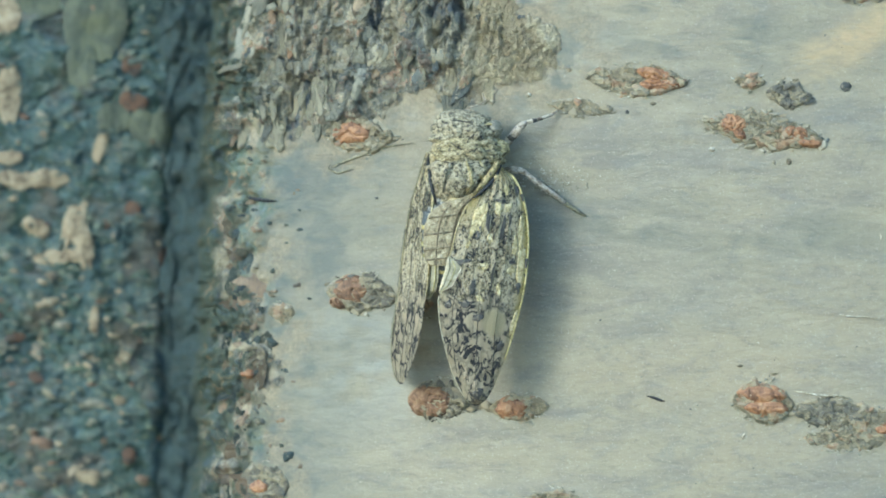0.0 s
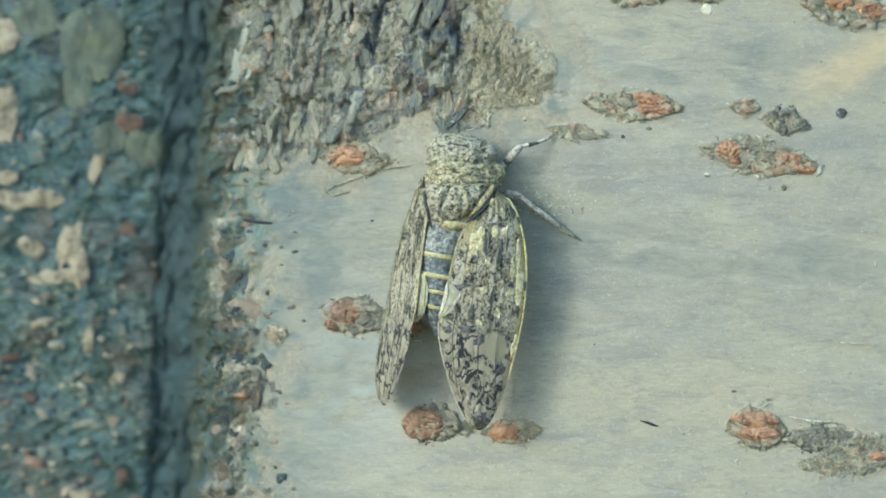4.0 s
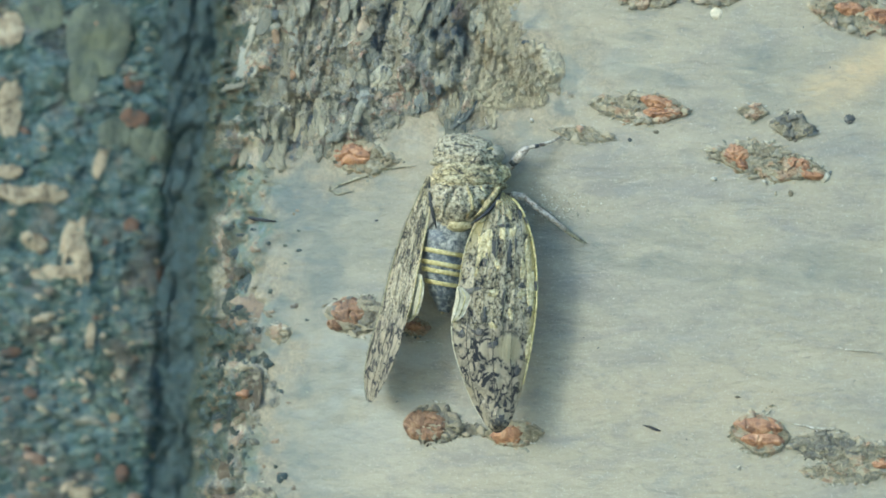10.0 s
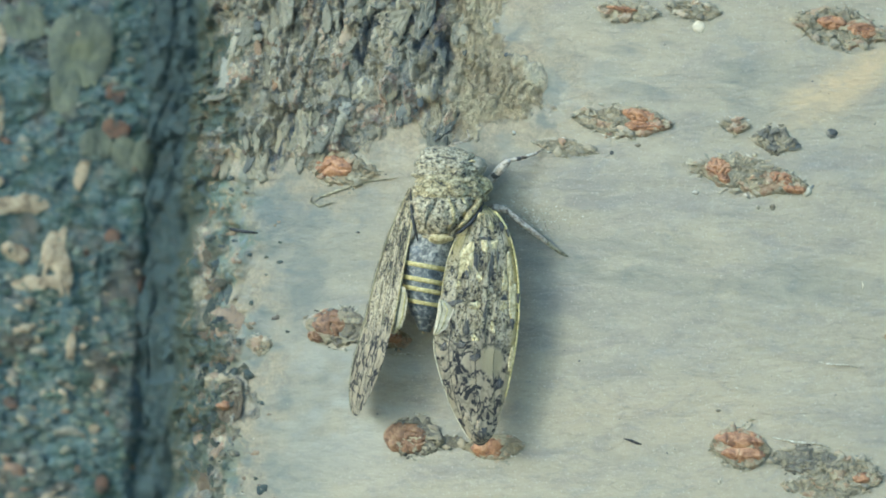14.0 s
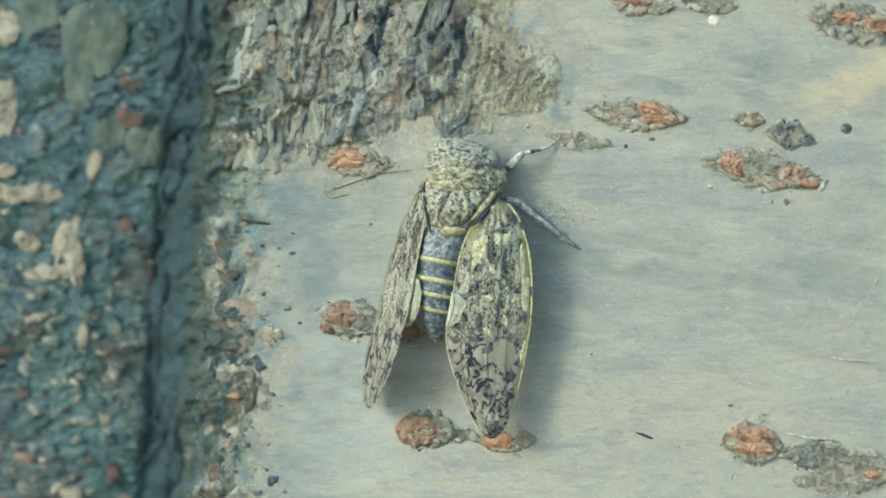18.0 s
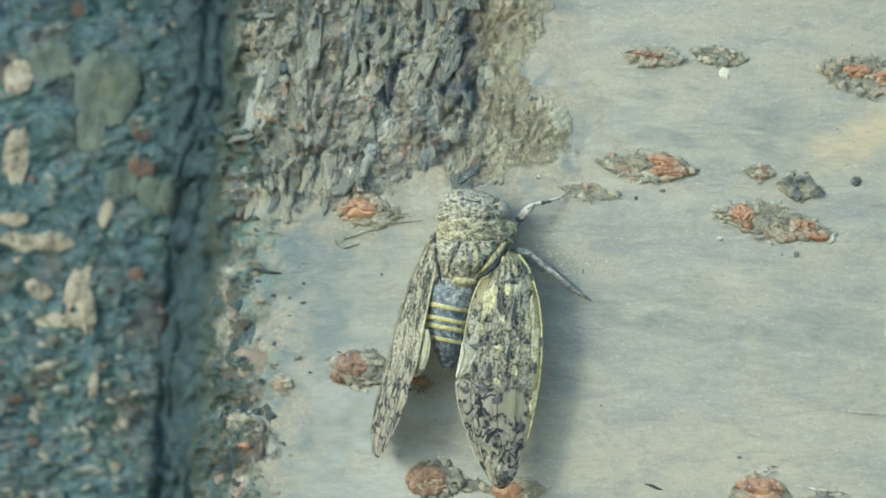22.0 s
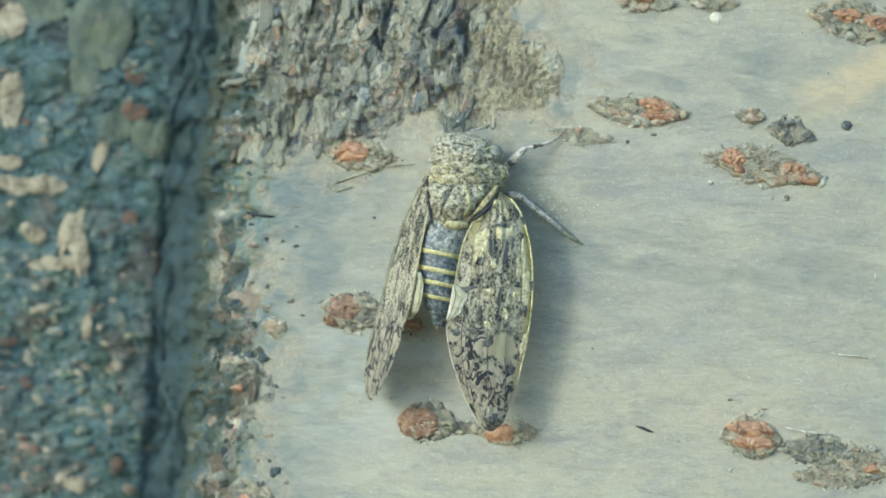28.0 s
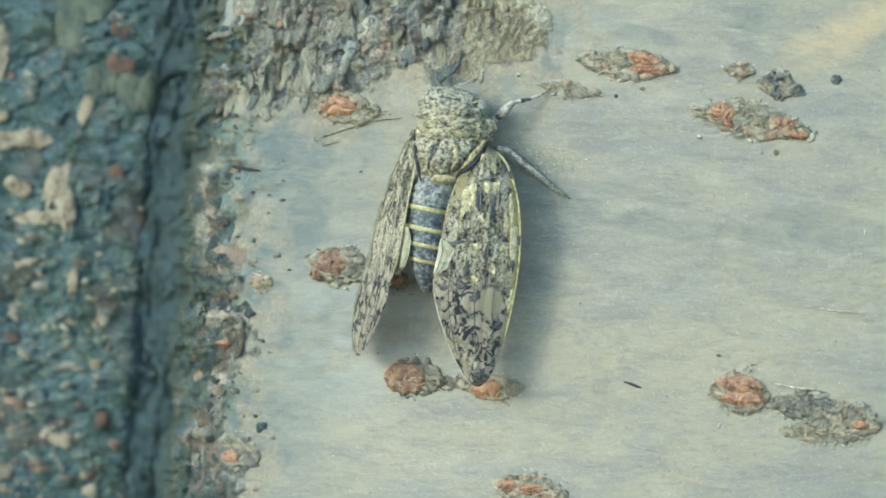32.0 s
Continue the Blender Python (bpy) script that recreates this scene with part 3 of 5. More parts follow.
def trunk_relief(u, v, front):
    low = smooth(230, 330, v)
    d = inside(OLD_BARK, u, v) + (58 + 57 * low) * (fbm(u / 30.0, v / 30.0, 11, 5) - 0.5) + 26 * (fbm(u / 7.0, v / 7.0, 13, 3) - 0.5)
    rough = smooth(-3 - 9 * low, 7 + 9 * low, d) * front
    big, n1, e1 = facets(u, v, 42.0, 74.0, 3, 0.14, 0.5)
    mid, n2, e2 = facets(u, v, 22.0, 30.0, 8, 0.12, 0.7)
    tiny, n3, e3 = facets(u, v, 11.0, 12.0, 12, 0.1, 0.7)
    ridge = np.abs(2 * fbm(u / 60.0 + 0.15 * v / 60.0, v / 220.0, 17, 4) - 1)
    crack = smooth(0.10, 0.0, ridge) + 0.45 * smooth(0.06, 0.0, e1)
    dh = rough * (3 + 17 * big + 9 * mid + 4.5 * tiny - 15 * crack + 24 * (fbm(u / 90.0, v / 140.0, 31, 3) - 0.45)) * np.clip(0.05 + d / 60.0, 0.05, 1.0) * (1 - 0.30 * low) * G
    dh = dh + smooth(520, 430, u + 0.06 * (v - 441)) * low * 46 * (fbm(u / 34.0, v / 38.0, 37, 4) - 0.5) * G * front
    dh = dh + (1 - rough) * (5 * (fbm(u / 160.0, v / 60.0, 41, 3) - 0.5) + 1.8 * (fbm(u / 30.0, v / 9.0, 51, 3) - 0.5)) * G
    patch = cells(u / 75.0 + fbm(u / 40.0, v / 40.0, 33), v / 110.0 + fbm(u / 40.0, v / 40.0, 34), 35)[2]
    # random plate tone, darker near u 812; the ridge term paints crack shade
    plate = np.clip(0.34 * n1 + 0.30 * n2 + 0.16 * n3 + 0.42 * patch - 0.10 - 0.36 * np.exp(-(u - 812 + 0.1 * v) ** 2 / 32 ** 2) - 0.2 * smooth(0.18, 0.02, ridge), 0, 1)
    sandy = smooth(800, 850, u - 0.10 * v + 40 * (fbm(u / 40.0, v / 40.0, 39) - 0.5)) * smooth(250, 205, v) * rough
    dh = dh * (1 - 0.5 * sandy) + sandy * (4.5 * mid + 2.5 * tiny - 5 * smooth(0.10, 0.0, e2) - 2) * np.clip(0.1 + d / 40.0, 0.1, 1) * G
    tan = np.exp(-(((u - 1510) * 0.87 - (v - 120) * 0.5) ** 2 / 125 ** 2 + ((u - 1510) * 0.5 + (v - 120) * 0.87) ** 2 / 42 ** 2))
    tan = smooth(0.12, 0.95, tan * (0.2 + 0.9 * fbm(u / 40.0, v / 40.0, 61) + 0.7 * fbm(u / 9.0, v / 5.0, 63))) * 0.8
    pale = np.exp(-((u - 650) ** 2 / 190 ** 2 + (v - 660) ** 2 / 120 ** 2)) + np.exp(-((u - 735) ** 2 / 38 ** 2 + (v - 235) ** 2 / 30 ** 2)) + 0.8 * np.exp(-((u - 1060) ** 2 / 60 ** 2 + (v - 120) ** 2 / 40 ** 2))
    pale = np.clip(pale * smooth(0.35, 0.65, fbm(u / 70.0, v / 40.0, 71)), 0, 1) * 0.6
    halo = smooth(-120, 0, d) * smooth(0.30, 0.60, fbm(u / 50.0, v / 36.0, 87)) * (1 - rough) * 0.7 * front
    dust = smooth(-110, 0, d) * smooth(0.36, 0.56, fbm(u / 22.0, v / 22.0, 81)) * (1 - rough) * 0.7 * front
    # stronger towards the left: dirt, plus dim skylight put into the colour
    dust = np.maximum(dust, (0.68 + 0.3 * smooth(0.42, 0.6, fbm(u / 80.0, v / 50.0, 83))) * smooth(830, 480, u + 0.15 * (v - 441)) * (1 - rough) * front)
    # grey bark streaks; the term at u 1080 paints shade beside the cicada
    streaks_and_shade = np.exp(-(((u - 1210) ** 2) / 260 ** 2 + ((v - 95) - 0.18 * (u - 1210)) ** 2 / 62 ** 2)) + 0.8 * np.exp(-((u - 1080) ** 2 / 120 ** 2 + (v - 430) ** 2 / 60 ** 2)) + 0.7 * np.exp(-((u - 1400) ** 2 / 200 ** 2 + (v - 460) ** 2 / 50 ** 2))
    dust = np.maximum(dust, 0.72 * streaks_and_shade * smooth(0.36, 0.60, fbm((u + 2 * v) / 150.0, (v - 0.18 * u) / 24.0, 89)) * (1 - rough) * front)
    dust = np.maximum(dust, 0.5 * smooth(0.56, 0.66, fbm(u / 45.0, v / 20.0, 85)) * np.exp(-((u - 660) ** 2 / 110 ** 2 + (v - 320) ** 2 / 60 ** 2)) * front)
    side = u + 0.060 * (v - 441)
    moss = 0.92 * smooth(505, 425, side + 90 * (fbm(u / 40.0, v / 40.0, 91) - 0.5)) * smooth(0.34, 0.50, fbm(u / 30.0, v / 44.0, 93)) * front
    # full moss cover next to the crevice, with the painted blue haze in it
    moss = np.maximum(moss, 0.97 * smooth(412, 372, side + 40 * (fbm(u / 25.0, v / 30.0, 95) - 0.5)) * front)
    dy = plunge(u, v) * front
    # the last mask paints the crevice's blue haze onto the trunk's edge
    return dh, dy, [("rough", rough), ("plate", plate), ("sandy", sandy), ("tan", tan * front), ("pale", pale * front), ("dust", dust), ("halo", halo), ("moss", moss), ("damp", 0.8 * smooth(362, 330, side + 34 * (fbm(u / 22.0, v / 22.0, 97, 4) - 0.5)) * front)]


def stem_relief(u, v, front):
    lump = fbm(u / 110.0, v / 90.0, 101, 3)
    big, n1, e1 = facets(u, v, 70.0, 46.0, 23)
    small, n2, e2 = facets(u, v, 24.0, 13.0, 28, 0.0, 0.5)
    dh = (34 * (lump - 0.45) + 6 * big + 7 * small) * G
    plate = np.clip(0.45 * n1 + 0.45 * n2 + 0.5 * (fbm(u / 90.0, v / 60.0, 117, 3) - 0.45) - 0.14 * smooth(480, 360, v - 0.3 * u), 0, 1)
    # second mask: blue crevice haze painted on the stem's right edge
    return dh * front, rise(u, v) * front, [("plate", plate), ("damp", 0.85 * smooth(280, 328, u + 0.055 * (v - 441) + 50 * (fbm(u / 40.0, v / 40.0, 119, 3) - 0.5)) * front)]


def on_bark(u, v, h=0.0):
    """A place on the rough relief of the cherry trunk."""
    u, v = np.atleast_1d(np.asarray(u, float)), np.atleast_1d(np.asarray(v, float))
    return np.squeeze(on_trunk(u, v, trunk_relief(u, v, np.ones(u.shape))[0] / G + h))


def on_moss(u, v, h=0.0):
    """A place on the rough relief of the mossy stem."""
    u, v = np.atleast_1d(np.asarray(u, float)), np.atleast_1d(np.asarray(v, float))
    return np.squeeze(on_stem(u, v, stem_relief(u, v, np.ones(u.shape))[0] / G + h))


def on_moss_flat(u, v, h=0.0):
    """A place on the mossy stem's broad swellings, level with the tops of its plates."""
    u, v = np.asarray(u, float), np.asarray(v, float)
    return on_stem(u, v, 34 * (fbm(u / 110.0, v / 90.0, 101, 3) - 0.45) + 11 + h)


def part(name, me, parent, label=""):
    ob = new(name, me)
    ob.parent = parent
    if label:
        tagged(ob, label)
    return ob


ground_me = bpy.data.meshes.new("ground")
bm = bmesh.new()
bmesh.ops.create_grid(bm, x_segments=40, y_segments=40, size=300.0)
bm.to_mesh(ground_me)
bm.free()
ground_me.materials.append(M_SOIL)
tagged(new("ground", ground_me), "bare brown soil round the trees", "ground", kind="structure")

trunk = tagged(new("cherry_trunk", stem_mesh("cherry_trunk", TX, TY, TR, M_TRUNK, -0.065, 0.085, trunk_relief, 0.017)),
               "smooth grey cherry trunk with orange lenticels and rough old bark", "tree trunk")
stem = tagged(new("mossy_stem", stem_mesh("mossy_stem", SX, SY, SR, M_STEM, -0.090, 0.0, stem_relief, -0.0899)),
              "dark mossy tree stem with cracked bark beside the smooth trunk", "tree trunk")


# ---- bark flakes ----
def flake_points(rng, n):
    """One ragged plate, about one step across: bottom ring, inset top ring, middle of the top."""
    n = n + 5
    a = np.sort((np.arange(n) + rng.uniform(-0.40, 0.40, n)) * 2 * math.pi / n)
    r = rng.uniform(0.72, 1.08, n) * (1 + 0.25 * np.sin(2 * a + rng.uniform(0, 6)) + 0.12 * np.sin(3 * a + rng.uniform(0, 6)))
    low = np.stack([r * np.cos(a), r * np.sin(a), np.full(n, -0.5)], -1)
    lean = rng.uniform(-0.8, 0.8, 2)
    inset = rng.uniform(0.84, 0.97)
    top = np.stack([inset * r * np.cos(a), inset * r * np.sin(a), 0 * a], -1)
    top[:, 2] = 0.7 + top[:, :2] @ lean + rng.uniform(-0.2, 0.2, n)
    mid = np.array([[rng.uniform(-0.2, 0.2), rng.uniform(-0.2, 0.2), 0.8 + rng.uniform(-0.3, 0.2)]])
    faces = [(i, (i + 1) % n, n + (i + 1) % n, n + i) for i in range(n)] + [(n + i, n + (i + 1) % n, 2 * n) for i in range(n)]
    return np.concatenate([low, top, mid]), faces


def flake_field(name, spots, surface, material, seed):
    """Many plates in one mesh; spots: u, v, half width, half height, turn, thickness."""
    rng = np.random.RandomState(seed)
    pts, faces, k = [], [], 0
    for u, v, a, b, turn, thick in spots:
        p, f = flake_points(rng, rng.randint(6, 10))
        c, s = math.cos(turn), math.sin(turn)
        du, dv = p[:, 0] * a, p[:, 1] * b
        pts.append(surface(u + du * c - dv * s, v + du * s + dv * c, p[:, 2] * thick))
        faces += [tuple(i + k for i in q) for q in f]
        k += len(p)
    me = bpy.data.meshes.new(name)
    me.from_pydata(np.concatenate(pts).tolist(), [], faces)
    me.materials.append(material)
    me.shade_smooth()
    return me


def flake_models(name, material, count, seed, soft=True):
    rng = np.random.RandomState(seed)
    out = []
    for _ in range(count):
        p, f = flake_points(rng, rng.randint(6, 10))
        me = bpy.data.meshes.new(name)
        me.from_pydata(p.tolist(), [], f)
        me.materials.append(material)
        if soft:
            me.shade_smooth()
        out.append(me)
    return out


def plant_flakes(name, spots, surface, models, parent, seed, relief):
    """Plates as objects of their own on shared meshes."""
    rng = np.random.RandomState(seed)
    for u, v, a, b, turn, thick in spots:
        o, px, pv, ph = (Vector(surface(*q)) for q in ((u, v, 0.0), (u + 1, v, 0.0), (u, v - 1, 0.0), (u, v, 1.0)))
        t, up, n = ((q - o).normalized() * min((q - o).length, 1.15 * G) for q in (px, pv, ph))
        o = Vector(relief(u, v, 0.0))
        c, s = math.cos(-turn), math.sin(-turn)
        x, y = (t * c + up * s) * a, (up * c - t * s) * b
        z = n * thick
        m = Matrix(((x[0], y[0], z[0], o[0]), (x[1], y[1], z[1], o[1]), (x[2], y[2], z[2], o[2]), (0, 0, 0, 1)))
        ob = new(name, models[rng.randint(len(models))])
        ob.parent = parent
        ob.matrix_basis = m


def scatter(rng, count, u0, u1, v0, v1, keep, size, slim, turn, thick):
    out = []
    while len(out) < count:
        u, v = rng.uniform(u0, u1), rng.uniform(v0, v1)
        if not keep(u, v):
            continue
        s = size * math.exp(rng.normal(0, 0.38))
        out.append((u, v, s * rng.uniform(0.7, 1.1), s * slim * rng.uniform(0.75, 1.3), turn + rng.normal(0, 0.28), thick * rng.uniform(0.5, 1.6)))
    return out


def in_old_bark(u, v):
    return float(inside(OLD_BARK, np.array([u]), np.array([v]))[0]) > 4


def clear_of_edge(u, v):
    return u > 380 - (v - 441) * 0.060 + 26


rng = np.random.RandomState(21)
upper = scatter(rng, 240, 400, 1000, -150, 270, lambda u, v: in_old_bark(u, v) and clear_of_edge(u, v) and u < 830 + 30 * math.sin(v / 30), 10, 2.0, 0.16, 1.7)
strip = scatter(rng, 130, 345, 485, 240, 1080, lambda u, v: in_old_bark(u, v) and clear_of_edge(u, v), 10, 1.25, 0.1, 1.5)
fringe = scatter(rng, 60, 430, 560, 240, 1000, lambda u, v: not in_old_bark(u, v) and rng.rand() < math.exp(-(u - 430) / 38.0), 6, 0.6, 0.1, 2)
flake_kinds = flake_models("bark_flake", M_FLAKE, 14, 3, False)
plant_flakes("bark_flake", upper[:160], on_trunk, flake_kinds, trunk, 4, on_bark)
tagged(part("loose_bark", flake_field("loose_bark", upper[160:195], on_bark, M_FLAKES, 5), trunk, "rough brown and olive bark plates"), kind="stuff")
tagged(part("edge_litter", flake_field("edge_litter", strip[::3] + fringe, on_bark, M_STRIPS, 15), trunk, "small mossy brown bark pieces"), kind="stuff")

rng = np.random.RandomState(22)
edge_at = lambda u, v: u < 330 - (v - 441) * 0.055
mossy = scatter(rng, 900, -160, 345, -150, 1080, lambda u, v: edge_at(u, v) and (v > 430 + 0.3 * u or rng.rand() < 0.2), 10, 0.5, 0.12, 3.0)
moss_kinds = flake_models("bark_flake", M_MOSS, 14, 7)
plant_flakes("bark_flake", mossy[:290], on_stem, moss_kinds, stem, 8, on_moss)
plant_flakes("bark_flake", [q for i, q in enumerate(strip) if i % 3], on_trunk, flake_models("bark_flake", M_STRIP, 12, 13), trunk, 14, on_bark)
tagged(part("moss_litter", flake_field("moss_litter", mossy[290:], on_moss, M_MOSSES, 9), stem, "small mossy bark pieces"), kind="stuff")


# ---- lenticels ----
def lens_mesh(name, u, v, w, h, turn, lift, sharp, wrinkle, material, seed, surface=on_trunk, rag=0.34):
    """A raised spindle on the bark, w by h, with a ragged outline and a wrinkled top."""
    ns, nr = 34, 15
    s, r = np.meshgrid(np.linspace(-1, 1, ns), np.linspace(-1, 1, nr))
    half = h / 2 * np.maximum(1 - np.abs(s) ** sharp, 0.015) ** 0.85
    wob = 1 + 2 * rag * (fbm(s * 3.2 + seed, np.sign(r) * 5 + seed, seed % 40, 3) - 0.5)
    du, dv = s * w / 2, r * half * wob
    dome = np.maximum(1 - r * r, 0) ** 0.55 * np.maximum(1 - np.abs(s) ** 3, 0) ** 0.6
    rid = 1 - np.abs(2 * fbm(du / 16.0 + seed, dv / 11.0, seed % 50, 3) - 1)
    top = lift * dome * (0.75 + 0.5 * fbm(du / 22.0, dv / 15.0, seed % 60, 3)) - wrinkle * smooth(0.80, 0.96, rid) * dome
    c, k = math.cos(radians(turn)), math.sin(radians(turn))
    pts = surface(u + du * c - dv * k, v + du * k + dv * c, top - 1.0)
    return grid_mesh(name, pts, s.shape, material)


def crust_mesh(name, u, v, w, h, turn, lift, material, seed, grain):
    """A torn, wrinkled crust on the bark: ragged outline, cracked knobs, uneven top."""
    ns, nr = int(w / 1.9), int(h / 1.7)
    s, r = np.meshgrid(np.linspace(-1, 1, ns), np.linspace(-1, 1, nr))
    wob = np.where(r > 0, fbm(s * 5.0 + seed, s * 0 + 4, seed % 40, 4), fbm(s * 5.0 + seed, s * 0 + 19, seed % 40, 4))
    half = h / 2 * np.maximum(1 - np.abs(s) ** 2.0, 0.01) ** 0.8 * (1 + 0.9 * (wob - 0.5))
    du, dv = s * w / 2, r * half
    size = math.sqrt(grain)
    step, num, joint = facets(du + 900, dv + 900, 1.25 * size, 0.8 * size, seed % 90, 0.0, 0.5)
    fine, num2, joint2 = facets(du + 900, dv + 900, 0.5 * size, 0.35 * size, seed % 80 + 3, 0.0, 0.5)
    edge = np.minimum(1 - np.abs(r), 1 - np.abs(s) ** 3)
    dome = smooth(0.0, 0.24, edge) * (0.62 + 0.38 * np.maximum(1 - r * r, 0))
    top = lift * dome * (0.55 + 0.5 * step + 0.12 * fine + 0.4 * (fbm(du / 12.0, dv / 8.0, seed % 60, 4) - 0.5)) - 0.7 * lift * dome * smooth(0.09, 0.0, joint) - 1.0
    c, k = math.cos(radians(turn)), math.sin(radians(turn))
    pts = on_trunk(u + du * c - dv * k, v + du * k + dv * c, top)
    return grid_mesh(name, pts, s.shape, material, [("plate", np.clip(0.6 * num + 0.4 * num2, 0, 1))])


def core_mesh(name, u, v, w, h, turn, lift, material, seed, wild=2.4):
    """A swollen lump of bare cork in a few long glossy folds."""
    ns, nr = 46, 26
    s, r = np.meshgrid(np.linspace(-1, 1, ns), np.linspace(-1, 1, nr))
    wob = 1 + 0.5 * (fbm(s * 3.0 + seed, np.sign(r) * 3 + seed, seed % 40, 3) - 0.5)
    du, dv = s * w / 2, r * h / 2 * np.maximum(1 - np.abs(s) ** 2.6, 0.02) ** 0.7 * wob
    dome = np.maximum(1 - r * r, 0) ** 0.5 * np.maximum(1 - np.abs(s) ** 4, 0) ** 0.5
    folds = max(1.0, h / 36.0)
    crease = np.abs(np.sin(math.pi * (folds * (r * 0.5 + 0.5) + wild * (fbm(s * 1.5 + seed, r * 1.1, seed % 50, 3) - 0.5))))
    split = smooth(0.10, 0.0, np.abs(2 * fbm(du / 30.0 + seed, dv / 60.0, seed % 30, 3) - 1))
    top = lift * dome * (0.62 + 0.45 * crease ** 0.5) - 2.2 * split * dome + 1.4 * (fbm(du / 6.0, dv / 5.0, seed % 33, 3) - 0.5) * dome - 1.0
    c, k = math.cos(radians(turn)), math.sin(radians(turn))
    return grid_mesh(name, on_trunk(u + du * c - dv * k, v + du * k + dv * c, top), s.shape, material)


def plate(name, u, v, a, b, turn, thick, material, parent, surface, seed, label=""):
    return part(name, lens_mesh(name, u, v, 2 * a, 2 * b, turn, thick * 0.6, 5.0, 2.0, material, seed, surface, 0.5), parent, label)


for i, (u, v, a, b, turn) in enumerate([(60, 340, 66, 17, 2), (132, 420, 20, 38, 18), (105, 478, 48, 13, -3), (20, 190, 24, 46, 4), (150, 455, 16, 38, -8), (65, 425, 26, 16, 30), (15, 300, 30, 12, 0),
                                        (20, 50, 26, 30, 10), (180, 285, 12, 24, 20), (150, 868, 22, 13, 5), (215, 655, 14, 20, 10), (165, 590, 9, 22, 5), (80, 560, 26, 7, -18)]):
    plate("bare_plate", u, v, a, b, turn, 7, M_BEIGE, stem, on_moss_flat, 40 + i, "bare beige bark plate")
for i, (u, v, a, b, turn) in enumerate([(175, 60, 58, 62, 8), (150, 130, 28, 46, 5), (275, 250, 44, 32, 0), (75, 20, 40, 34, 0), (205, 235, 30, 26, 0)]):
    plate("grey_plate", u, v, a, b, turn, 7, M_GREYPLATE, stem, on_moss_flat, 60 + i, "smooth grey-green bark plate")
for i, (u, v, a, b, turn) in enumerate([(238, 142, 18, 16, 0), (240, 205, 26, 16, 5), (222, 830, 12, 14, 0), (60, 690, 14, 9, 30), (235, 395, 14, 12, 0), (300, 480, 20, 16, 0), (25, 620, 20, 8, -10)]):
    plate("rust_patch", u, v, a, b, turn, 5, M_RUST, stem, on_moss_flat, 80 + i, "rust-red bare bark")


def tube_mesh(name, path, radii, material, sides=8):
    """A round tube through points, closed at both ends."""
    path = [Vector(p) for p in path]
    pts, faces, ref = [], [], Vector((0.3, 0.2, 0.93))
    n = len(path)
    for i, p in enumerate(path):
        d = (path[min(i + 1, n - 1)] - path[max(i - 1, 0)]).normalized()
        a = d.cross(ref)
        a = (a if a.length > 1e-3 else d.cross(Vector((1, 0, 0)))).normalized()
        b = d.cross(a)
        for j in range(sides):
            t = 2 * math.pi * j / sides
            pts.append(p + (a * math.cos(t) + b * math.sin(t)) * radii[i])
    for i in range(n - 1):
        for j in range(sides):
            k = (j + 1) % sides
            faces.append((i * sides + j, i * sides + k, (i + 1) * sides + k, (i + 1) * sides + j))
    faces.append(tuple(range(sides))[::-1])
    faces.append(tuple((n - 1) * sides + j for j in range(sides)))
    me = bpy.data.meshes.new(name)
    me.from_pydata([tuple(p) for p in pts], [], faces)
    me.materials.append(material)
    me.shade_smooth()
    return me


